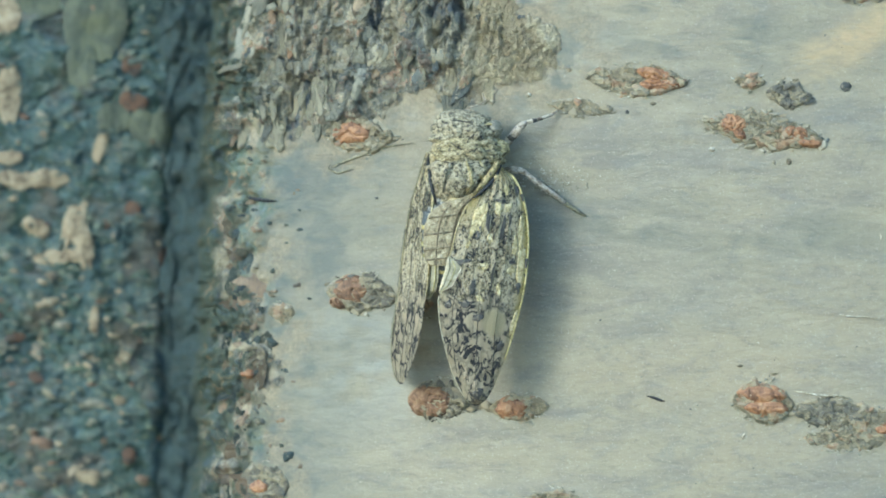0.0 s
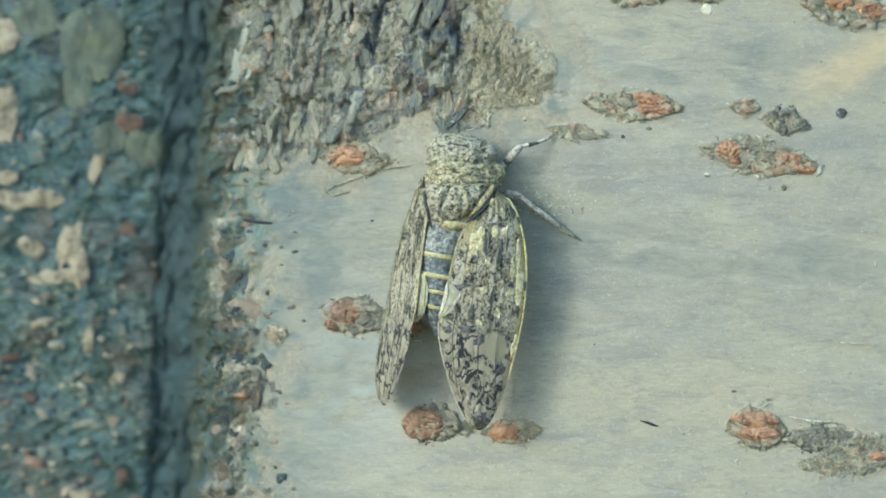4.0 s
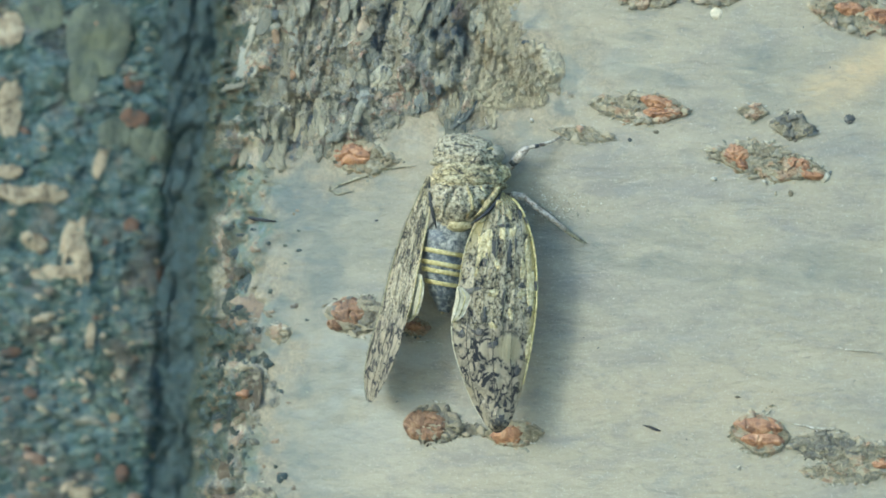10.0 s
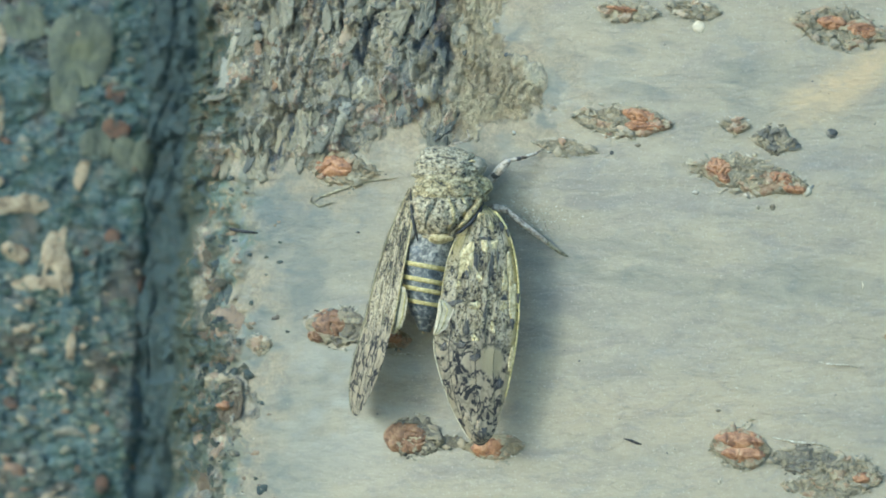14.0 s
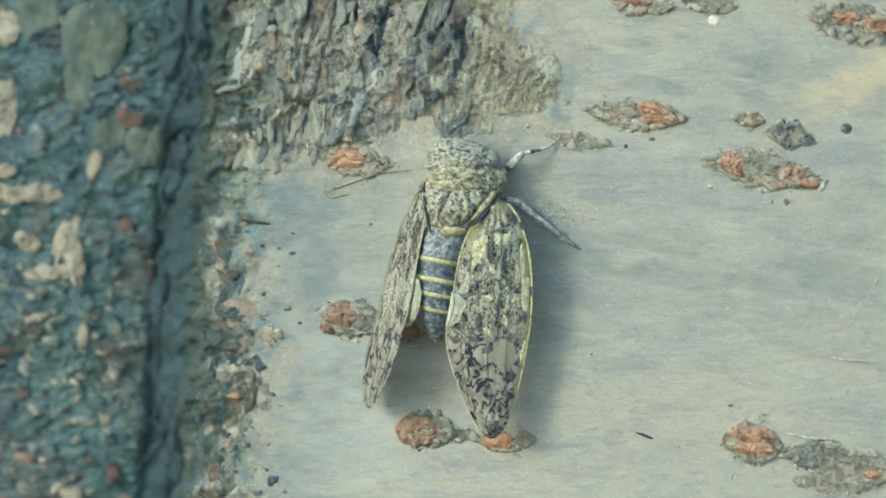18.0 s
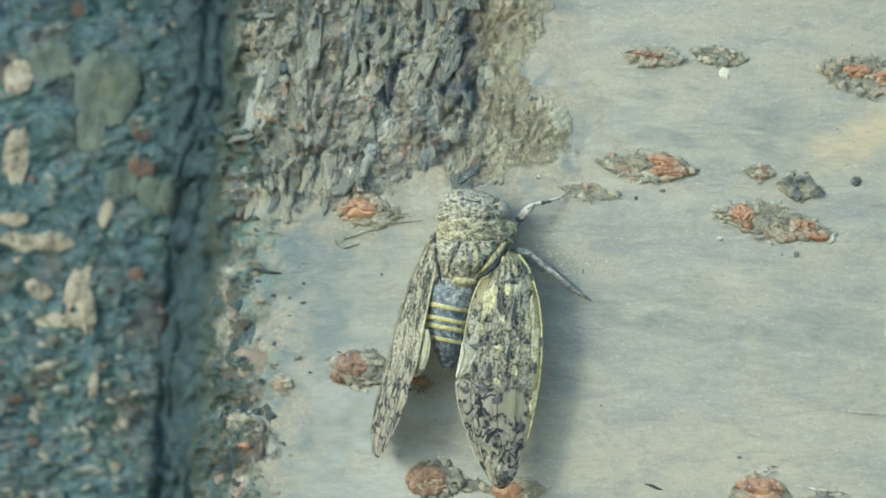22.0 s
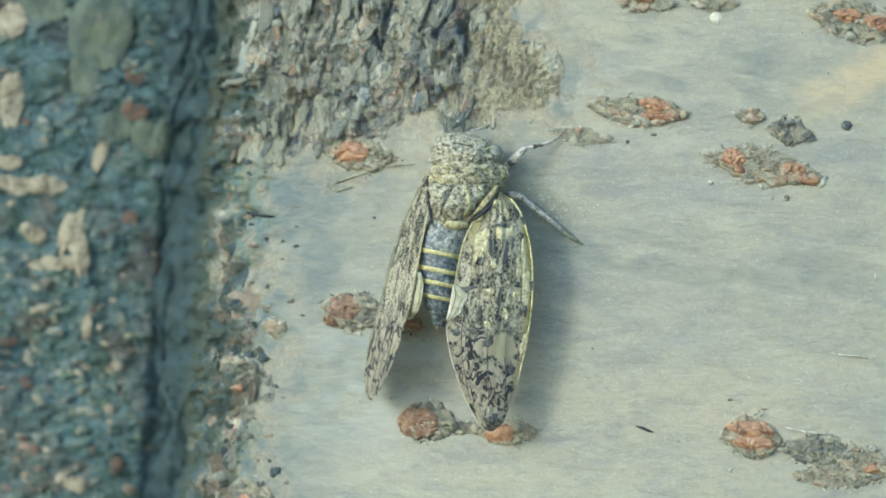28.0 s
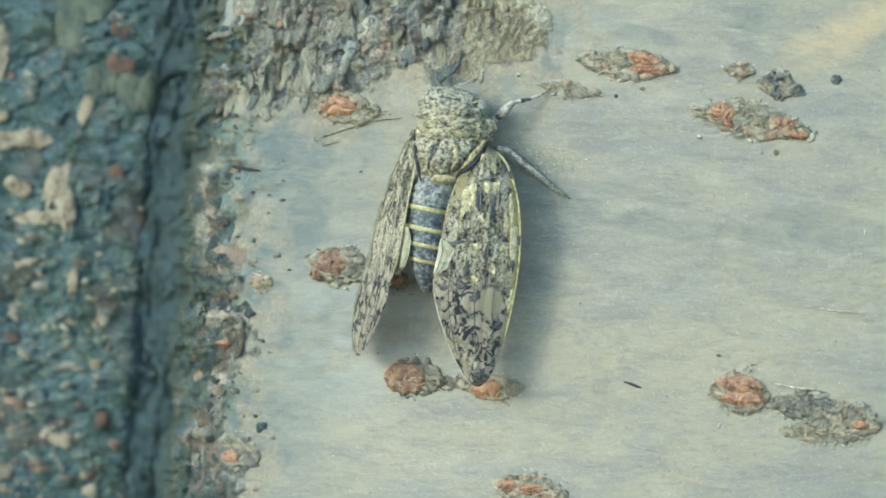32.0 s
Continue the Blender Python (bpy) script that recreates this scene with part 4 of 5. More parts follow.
def lenticel(u, v, w, h, turn, cores, dark=False, lift=9.0, rim=0.7, seed=0, label="cracked grey-brown lenticel", grain=640.0, cork=None):
    """A lenticel: torn crust on a low swelling, a few loose plates, orange cork where the crust has come away."""
    body = part("lenticel", crust_mesh("lenticel", u, v, w, h, turn, lift, M_DARKCRUST if dark else M_CRUST, seed, grain), trunk, label)
    part("swollen_lip", lens_mesh("swollen_lip", u, v, w * 1.08, h * 1.10, turn, lift * 0.24, 1.9, 0.3, M_TRUNK, seed), body, "pale swollen bark round the lenticel")
    rng = np.random.RandomState(seed)
    c, k = math.cos(radians(turn)), math.sin(radians(turn))
    for i, (cu, cv, cw, ch, ct) in enumerate(cores):
        part("orange_core", core_mesh("orange_core", cu, cv, cw, ch * 1.04, ct, lift * 1.35, cork or M_CORE, seed + 5 + i, 1.2 if w < 120 and cork is None else 2.4), body, "exposed orange cork")
    for i in range(max(2, int(w / 26))):
        x = rng.uniform(-0.85, 0.85)
        y = rng.uniform(0.45, 0.95) * rng.choice([-1, 1]) * h / 2 * (1 - abs(x) ** 1.8)
        z = rng.uniform(5.0, 10.0)
        wu, wv = u + x * w / 2 * c - y * k, v + x * w / 2 * k + y * c
        if any(((wu - q[0]) / (q[2] * 0.45)) ** 2 + ((wv - q[1]) / (q[3] * 0.45)) ** 2 < 1 for q in cores):
            continue
        spot = (wu, wv, z * 1.35, z * 0.75, radians(turn) + rng.normal(0, 0.35), rng.uniform(0.8, 1.6))
        part("crust_plate", flake_field("crust_plate", [spot], lambda a, b, t: on_trunk(a, b, t + lift * 0.62), M_DARKPLATE if dark else M_PLATE, seed + 40 + i), body)
    crumbs = []
    for _ in range(int(w / 7)):
        x = rng.uniform(-1.08, 1.08)
        y = rng.choice([-1, 1]) * h / 2 * (max(1 - abs(x) ** 1.7, 0) + rng.normal(0.06, 0.14))
        z = rng.uniform(1.2, 3.8)
        crumbs.append((u + x * w / 2 * c - y * k, v + x * w / 2 * k + y * c, z * 1.5, z * 0.7, rng.uniform(-0.6, 0.6), rng.uniform(1.0, 3.0)))
    tagged(part("bark_debris", flake_field("bark_debris", crumbs, on_trunk, M_DARKFL if dark else M_FLAKES, seed + 2), body), kind="stuff")
    torn = []
    for _ in range(int(w / 7 * rim)):
        x = rng.uniform(-1.0, 1.0)
        y = rng.choice([-1, 1]) * h / 2 * (max(1 - abs(x) ** 1.9, 0) * 1.02 + 0.03)
        z = rng.uniform(2.0, 5.0)
        torn.append((u + x * w / 2 * c - y * k, v + x * w / 2 * k + y * c, z * 1.6, z * 0.4, radians(turn) - np.sign(x * y) * -0.35 + rng.normal(0, 0.25), rng.uniform(2.0, 4.5)))
    tagged(part("torn_rim", flake_field("torn_rim", torn, on_trunk, M_RIM, seed + 3), body, "pale torn bark rim"), kind="stuff")
    return body


M_PLATE = flake_material("crust_plate", [(0.0, (0.21, 0.19, 0.13)), (0.3, (0.37, 0.335, 0.235)), (0.55, (0.28, 0.26, 0.19)), (0.8, (0.46, 0.425, 0.315)), (1.0, (0.38, 0.265, 0.175))], tiny=False)
M_DARKPLATE = flake_material("dark_crust_plate", [(0.0, (0.13, 0.145, 0.145)), (0.35, (0.22, 0.21, 0.165)), (0.7, (0.31, 0.275, 0.195)), (1.0, (0.40, 0.36, 0.25))], tiny=False)
M_DARKFL = flake_material("dark_chips", [(0.0, (0.03, 0.034, 0.036)), (0.4, (0.09, 0.09, 0.075)), (0.7, (0.17, 0.15, 0.11)), (1.0, (0.26, 0.24, 0.17))], joined=True)
lenticel(1130, 181, 188, 58, 4, [(1164, 172, 72, 26, 14), (1172, 190, 76, 22, 2)], seed=101)
lenticel(1330, 187, 58, 30, 4, [], seed=102, lift=8)
lenticel(1400, 212, 84, 48, 8, [], dark=True, seed=103, lift=9)
lenticel(1355, 276, 222, 66, 10, [(1302, 262, 52, 34, 10), (1312, 280, 30, 18, 40), (1412, 280, 50, 26, 12), (1436, 298, 46, 18, 6)], seed=104)
lenticel(1346, 755, 112, 78, 6, [(1344, 742, 92, 36, 5), (1350, 766, 84, 32, 4)], seed=105, lift=10)
lenticel(1462, 776, 132, 56, 6, [], dark=True, seed=106, lift=8, grain=520.0)
lenticel(1530, 800, 140, 84, 4, [(1560, 806, 36, 22, 4)], seed=126, lift=8, grain=480.0)
lenticel(1470, 826, 110, 34, 8, [], seed=127, lift=5, grain=380.0)
lenticel(774, 742, 108, 76, 6, [(758, 743, 82, 58, 2)], dark=True, seed=107, lift=12, cork=M_DULLCORE)
lenticel(832, 752, 60, 26, -4, [], dark=True, seed=117, lift=6)
lenticel(914, 757, 108, 52, -2, [(900, 758, 60, 42, -6)], seed=108)
lenticel(640, 552, 128, 72, 8, [(620, 545, 66, 50, 0), (600, 566, 36, 24, 10)], dark=True, seed=109, lift=11, cork=M_DULLCORE)
lenticel(738, 570, 56, 40, 4, [(736, 570, 36, 24, 0)], seed=110)
lenticel(640, 272, 126, 66, 6, [(624, 268, 74, 44, 4)], seed=111, lift=11)
lenticel(1032, 229, 112, 30, 8, [], seed=112, lift=6)
lenticel(1140, -12, 114, 40, 4, [(1130, -16, 60, 10, 6)], seed=113)
lenticel(1254, -16, 104, 36, 8, [], seed=114)
lenticel(1515, 14, 190, 66, 10, [(1500, 4, 56, 26, 8), (1552, 16, 60, 32, 12)], seed=115)
lenticel(980, 934, 142, 66, 8, [(986, 936, 60, 24, 4), (940, 930, 40, 26, 0)], seed=116, lift=10)
lenticel(460, 886, 92, 80, 6, [(452, 890, 36, 30, 0)], dark=True, seed=118, lift=8)
lenticel(496, 582, 46, 34, 0, [], seed=119, lift=8)
lenticel(430, 665, 90, 70, -20, [(438, 690, 26, 20, 0)], dark=True, seed=120, lift=14)
lenticel(552, 992, 90, 40, 0, [], seed=121, lift=8)
lenticel(1640, 560, 90, 40, 6, [(1640, 560, 50, 22, 4)], seed=122)
for i, (pts, w, mat, lab) in enumerate([
        ([(590, 330), (600, 322), (640, 308), (690, 292), (738, 286)], 1.3, M_VEIN, "curled strip of loose bark"),
        ([(588, 318), (584, 330), (600, 338), (630, 330)], 1.6, M_VEIN, "curled strip of loose bark"),
        ([(430, 376), (450, 381), (472, 384), (492, 386)], 3.2, M_BLACK, "dark crack in the bark"),
        ([(1400, 736), (1440, 744), (1480, 746), (1502, 752)], 2.2, M_RIM, "pale torn bark strip"),
        ([(1140, 741), (1152, 744), (1164, 749), (1172, 751)], 2.6, M_BLACK, "black fleck"),
        ([(1482, 602), (1505, 607), (1530, 607), (1552, 612)], 1.5, M_RIM, "white scratch on bark"),
        ([(1556, 460), (1559, 466), (1558, 472)], 1.6, M_WHITE, "white crumb"),
        ([(1312, 810), (1308, 815), (1311, 820)], 1.6, M_WHITE, "white crumb"),
        ([(720, 598), (750, 596), (790, 600)], 1.0, M_RIM, "fine pale thread")]):
    p = np.array(pts, float)
    part("bark_strip", tube_mesh("bark_strip", on_trunk(p[:, 0], p[:, 1], 1.5), [w * 0.3 * G] + [w * G] * (len(p) - 2) + [w * 0.3 * G], mat, 6), trunk, lab)
part("white_spot", lens_mesh("white_spot", 1265, 14, 24, 24, 0, 5, 2.0, 0.5, M_WHITE, 130), trunk, "round cream-white spot under a lenticel")
part("white_chip", lens_mesh("white_chip", 1457, 301, 20, 24, 20, 6, 2.0, 1.0, M_WHITE, 132), trunk, "white torn chip at a lenticel's tip")
part("dark_bud", lens_mesh("dark_bud", 1501, 199, 22, 20, 0, 6, 2.0, 1, M_DARKCRUST, 131), trunk, "small dark knob")
for i, (u, v, w, h) in enumerate([(1114, 238, 9, 10), (1398, 330, 11, 14), (1262, 306, 12, 8), (928, 67, 18, 9), (1160, 224, 13, 8), (1372, 331, 6, 9), (1150, 172, 8, 6), (1306, 690, 10, 6), (940, 205, 8, 8), (668, 383, 8, 5)]):
    part("bark_crumb", lens_mesh("bark_crumb", u, v, w, h, 0, 5, 2.0, 1, (M_DARKCRUST, M_CRUST, M_RIM)[i % 3], 140 + i), trunk)
rng = np.random.RandomState(31)
grain = [(u, v, s, s * rng.uniform(0.5, 1.0), rng.uniform(0, 3), 1.6) for u, v, s in zip(rng.normal(982, 32, 280), rng.normal(355, 13, 280), rng.uniform(0.8, 2.6, 280))]
tagged(part("lichen_grains", flake_field("lichen_grains", grain, on_trunk, M_RIM, 32), trunk, "pale specks of lichen"), kind="stuff")
pepper = [(u, v, s, s * rng.uniform(0.4, 1.0), rng.uniform(-0.4, 0.4), 1.4) for u, v, s in zip(rng.uniform(470, 1680, 420), rng.uniform(-120, 1020, 420), rng.uniform(0.7, 2.2, 420)) if not in_old_bark(u, v)]
tagged(part("bark_grains", flake_field("bark_grains", pepper[::6], on_trunk, M_DARKCRUST, 33), trunk, "dark specks on the bark"), kind="stuff")
tagged(part("pale_grains", flake_field("pale_grains", pepper[1::6], on_trunk, M_RIM, 34), trunk, "pale specks on the bark"), kind="stuff")


# ---- the cicada ----
CU, CV = 822.0, 420.0
cicada = tagged(new("cicada"), "mottled brown and olive cicada clinging to the bark", "insect")
cicada.matrix_basis = Matrix(((1, 0, 0, (CU - 784) * G), (0, 0, -1, 0), (0, 1, 0, EYE_Z - (CV - 441) * G), (0, 0, 0, 1)))


def bark_h(u, v=420.0):
    """Height of the bark under (u, v), in steps towards EYE."""
    return float(-hit(u, v, TX, TY, TR)[1]) / G


def at(u, v, h, pivot=(CU, CV, 0.0)):
    return ((u - pivot[0]) * G, -(v - pivot[1]) * G, (h - pivot[2]) * G)


def loft_mesh(name, rings, material, pivot=(CU, CV, 0.0), tilt=0.0, bumps=0.0, seed=0, sides=64, per=8):
    """A body along v through rings (u, v, h, half width, half height), with a slanting cross-section and a knobbly skin."""
    a = np.array(rings, float)
    t = np.linspace(0, len(a) - 1, (len(a) - 1) * per + 1)
    k = np.arange(len(a))
    a = np.stack([np.interp(t, k, a[:, i]) for i in range(5)], -1)
    if per > 1:
        for _ in range(2):
            a[1:-1] = (a[:-2] + 2 * a[1:-1] + a[2:]) / 4
    th = np.linspace(0, 2 * math.pi, sides, endpoint=False)
    cu, cs = np.cos(th), np.sin(th)
    u = a[:, :1] + a[:, 3:4] * cu
    h = a[:, 2:3] + a[:, 4:5] * cs
    v = a[:, 1:2] + tilt * (u - a[:, :1])
    if bumps:
        f = 1 + bumps * (fbm(u / 13.0 + seed, v / 13.0, seed % 37, 3) - 0.5) + 0.5 * bumps * (fbm(u / 5.0, v / 5.0 + seed, seed % 29, 2) - 0.5)
        u, h = a[:, :1] + (u - a[:, :1]) * f, a[:, 2:3] + (h - a[:, 2:3]) * f
    pts = np.stack([(u - pivot[0]) * G, -(v - pivot[1]) * G, (h - pivot[2]) * G], -1)
    ny, nx = u.shape
    me = grid_mesh(name, pts, (ny, nx), material, wrap=True)
    bm = bmesh.new()
    bm.from_mesh(me)
    bmesh.ops.holes_fill(bm, edges=bm.edges, sides=0)
    bmesh.ops.recalc_face_normals(bm, faces=bm.faces)
    bm.to_mesh(me)
    bm.free()
    me.shade_smooth()
    return me


B = bark_h(822) + 30
part("head", loft_mesh("head", [(812, 230, B + 38, 8, 6), (815, 234, B + 40, 28, 18), (819, 243, B + 42, 45, 30), (822, 255, B + 44, 54, 38), (825, 268, B + 46, 59, 43), (828, 282, B + 46, 60, 45), (830, 294, B + 45, 54, 42)], M_BODY, bumps=0.42, seed=3), cicada, "mottled olive head")
part("pronotum", loft_mesh("pronotum", [(829, 282, B + 45, 54, 42), (831, 291, B + 46, 64, 47), (832, 304, B + 46, 69, 50), (831, 316, B + 46, 68, 51), (829, 328, B + 45, 60, 46)], M_PRONOTUM, tilt=0.04, bumps=0.34, seed=9), cicada, "olive-yellow pronotum")
part("pronotum_lobe", loft_mesh("pronotum_lobe", [(880, 282, B + 58, 6, 5), (886, 291, B + 60, 15, 12), (887, 305, B + 60, 17, 13), (880, 321, B + 56, 8, 7)], M_OLIVE, bumps=0.1, seed=5), cicada)
part("mesonotum", loft_mesh("mesonotum", [(827, 314, B + 44, 56, 46), (826, 326, B + 46, 62, 53), (823, 345, B + 47, 61, 56), (819, 364, B + 46, 55, 53), (815, 380, B + 43, 45, 45), (812, 392, B + 40, 30, 34), (811, 400, B + 38, 8, 12)], M_BODY, bumps=0.34, seed=14), cicada, "mottled grey-olive thorax")
part("cross_ridge", loft_mesh("cross_ridge", [(813, 383, B + 78, 8, 4), (814, 389, B + 77, 20, 6), (813, 396, B + 73, 22, 7), (811, 402, B + 67, 8, 4)], M_SPOT, bumps=0.25, seed=17), cicada, "cream cross-shaped ridge")
part("shoulder_plate", loft_mesh("shoulder_plate", [(882, 322, B + 82, 4, 5), (876, 334, B + 89, 6, 6), (865, 350, B + 94, 8, 6), (852, 367, B + 95, 6, 5), (838, 380, B + 89, 2, 3)], M_OLIVE, bumps=0.1, seed=19), cicada, "yellowish wing-base plate")
for i, (pts, w, mat, lab) in enumerate([
        ([(800, 322, 98), (790, 340, 100), (784, 360, 98), (786, 376, 92)], 4.0, M_BODY, "raised ridge on the thorax"),
        ([(826, 322, 102), (834, 340, 104), (836, 360, 102), (826, 378, 96)], 4.0, M_OLIVE, "raised ridge on the thorax"),
        ([(812, 330, 102), (811, 350, 104), (810, 370, 100)], 1.3, M_BLOT, "dark line on the thorax"),
        ([(776, 330, 80), (772, 350, 82), (776, 372, 78)], 3.0, M_BODY, "pale edge of the thorax"),
        ([(850, 322, 96), (858, 336, 94), (852, 354, 92)], 5.0, M_SPOT, "pale patch on the thorax"),
        ([(770, 318, 72), (800, 325, 94), (830, 327, 98), (862, 324, 92), (886, 316, 78)], 1.6, M_BLOT, "dark rear line of the pronotum"),
        ([(782, 256, 66), (806, 250, 78), (836, 254, 82), (856, 266, 82)], 1.4, M_BLOT, "dark line across the head"),
        ([(832, 284, 92), (840, 276, 92), (852, 278, 90), (858, 288, 88)], 1.7, M_BLOT, "dark curved furrow"),
        ([(858, 304, 92), (870, 304, 88), (878, 296, 84)], 2.0, M_BLOT, "dark curved furrow"),
        ([(800, 290, 92), (816, 300, 96), (836, 306, 96)], 1.4, M_BLOT, "dark furrow of the pronotum"),
        ([(856, 260, 80), (868, 256, 76), (880, 264, 68), (884, 278, 66)], 2.4, M_SPOT, "pale ring of the eye")]):
    path = [at(u, v, B + h - 2.0) for u, v, h in pts]
    part("body_ridge", tube_mesh("body_ridge", path, [0.35 * w * G] + [w * G] * (len(path) - 2) + [0.35 * w * G], mat, 10), cicada, lab)
for (u, v, h, r, lab) in [(877, 266, B + 60, 17, "grey compound eye"), (774, 262, B + 38, 10, "grey compound eye")]:
    part("eye", loft_mesh("eye", [(u, v - r, h, 1, 1), (u, v - r * 0.75, h, r * 0.66, r * 0.66), (u, v, h, r, r), (u, v + r * 0.75, h, r * 0.66, r * 0.66), (u, v + r, h, 1, 1)], M_EYE), cicada, lab)


def limb(name, pts, radii, material, label, parent=cicada):
    path = [at(u, v, bark_h(u, v) + h) for u, v, h in pts]
    return part(name, tube_mesh(name, path, [r * G for r in radii], material, 10), parent, label)


leg = limb("front_leg", [(888, 300, 34), (897, 292, 38), (915, 272, 46), (928, 258, 46), (934, 254, 44)], [5.5, 7.2, 8, 6.6, 3], M_LEG, "pale front femur with dark band")
limb("dark_band", [(905, 283, 42), (911, 277, 44.5)], [7.3, 7.6], M_BLOT, "", leg)
limb("tibia", [(930, 256, 45), (945, 252, 36), (962, 248, 24), (978, 242, 12), (990, 234, 5)], [3.2, 3.6, 3.2, 2.6, 1.6], M_LEG, "", leg)
limb("tibia_band", [(944, 252.5, 37), (951, 251, 32)], [4.0, 3.9], M_BLOT, "", leg)
leg = limb("middle_leg", [(898, 338, 30), (912, 338, 34), (926, 341, 36), (932, 344, 34)], [6, 7, 6, 4], M_LEG, "pale middle leg")
limb("tibia", [(926, 341, 36), (950, 360, 28), (975, 379, 20), (1000, 398, 12)], [4.6, 5.2, 5.0, 4.0], M_LEG, "", leg)
limb("tarsus", [(1000, 398, 12), (1012, 407, 7), (1024, 415, 4), (1036, 421, 2)], [4.2, 3.6, 3.2, 1.5], M_VEIN, "brown tarsus with claw", leg)
leg = limb("front_leg", [(784, 262, 30), (780, 250, 28), (785, 240, 16), (793, 231, 7), (797, 226, 3)], [6, 6, 4, 3, 1.5], M_BODY, "mottled front leg under the head")
limb("hind_leg", [(880, 400, 20), (905, 430, 16), (922, 470, 10), (930, 500, 3)], [5, 5, 4, 2], M_LEG, "pale hind leg under the wing")
limb("hind_leg", [(768, 400, 24), (742, 440, 20), (728, 480, 10), (724, 500, 3)], [5, 5, 4, 2], M_LEG, "pale hind leg under the wing")
limb("antenna", [(880, 274, 62), (872, 258, 64), (858, 247, 62), (842, 238, 58), (826, 231, 50)], [1.6, 2.6, 2.4, 2.2, 1.6], M_LEG, "pale thin antenna")
limb("antenna", [(826, 231, 50), (838, 225, 40), (852, 222, 32), (862, 215, 24), (858, 200, 16)], [1.6, 1.9, 1.9, 1.6, 1.0], M_LEG, "pale thin antenna")

# black strips laid along the wing bases to draw the shade in the clefts
for pts in ([(760, 306, 34), (761, 330, 52), (764, 356, 62), (769, 380, 64), (774, 398, 60)], [(888, 330, 82), (880, 346, 92), (866, 364, 98), (848, 380, 98), (834, 388, 92)]):
    path = [at(u, v, B + h) for u, v, h in pts]
    part("shade_line", tube_mesh("shade_line", path, [r * G for r in (0.8, 2.8, 3.4, 2.8, 0.8)], M_BLACK, 8), cicada, "dark strip for the shade beside the wing base")

# abdomen: rings that slide into one another; each row: rear edge when stretched, when drawn in, centre u, half width, half height
RINGS = [(452, 444, 793, 45, 40), (488, 465, 791, 44, 39), (516, 478, 790, 41, 36), (543, 498, 789, 35, 31), (567, 520, 788, 26, 23), (590, 543, 787, 11, 10)]
AB = bark_h(792) + 72
part("abdomen_base", loft_mesh("abdomen_base", [(808, 388, AB - 2, 40, 36), (802, 405, AB, 44, 39), (797, 430, AB, 46, 41), (795, 440, AB, 44, 39)], M_GREYBELLY, tilt=0.15, bumps=0.14, seed=23), cicada, "grey-brown base of the abdomen")
segments = []
front, w0, d0 = 418, 44, 39
for v1, drawn, u1, w, d in RINGS:
    seg = part("abdomen_segment", loft_mesh("abdomen_segment", [(u1 + 1, front, AB - 2, w0 * 0.94, d0 * 0.94), (u1 + 1, front + 16, AB, w0 * 0.985, d0 * 0.985), (u1, v1 - 3, AB - (v1 - 450) * 0.04, w, d), (u1, v1, AB - (v1 - 450) * 0.04, w * 0.93, d * 0.93)], M_ABDOMEN, tilt=0.17, bumps=0.05, seed=int(v1)), cicada, "glossy dark abdomen ring")
    if v1 < 560:
        hv = AB - (v1 - 450) * 0.04
        part("yellow_band", loft_mesh("yellow_band", [(u1, v1 - 8.5, hv, w + 0.4, d + 0.4), (u1, v1 - 7, hv, w + 1.6, d + 1.6), (u1, v1 - 1.5, hv, w + 1.5, d + 1.5), (u1, v1, hv, w * 0.97, d * 0.97)], M_STRIPE, tilt=0.17, per=1), seg, "narrow yellow band")
    segments.append((seg, (v1 - drawn) * G))
    front, w0, d0 = v1 - 26, w, d
part("tail_tip", loft_mesh("tail_tip", [(787, 572, AB - 5, 8, 7), (786, 582, AB - 6, 7, 6), (785, 594, AB - 7, 2, 2)], M_OLIVE), segments[-1][0], "brown tail tip")


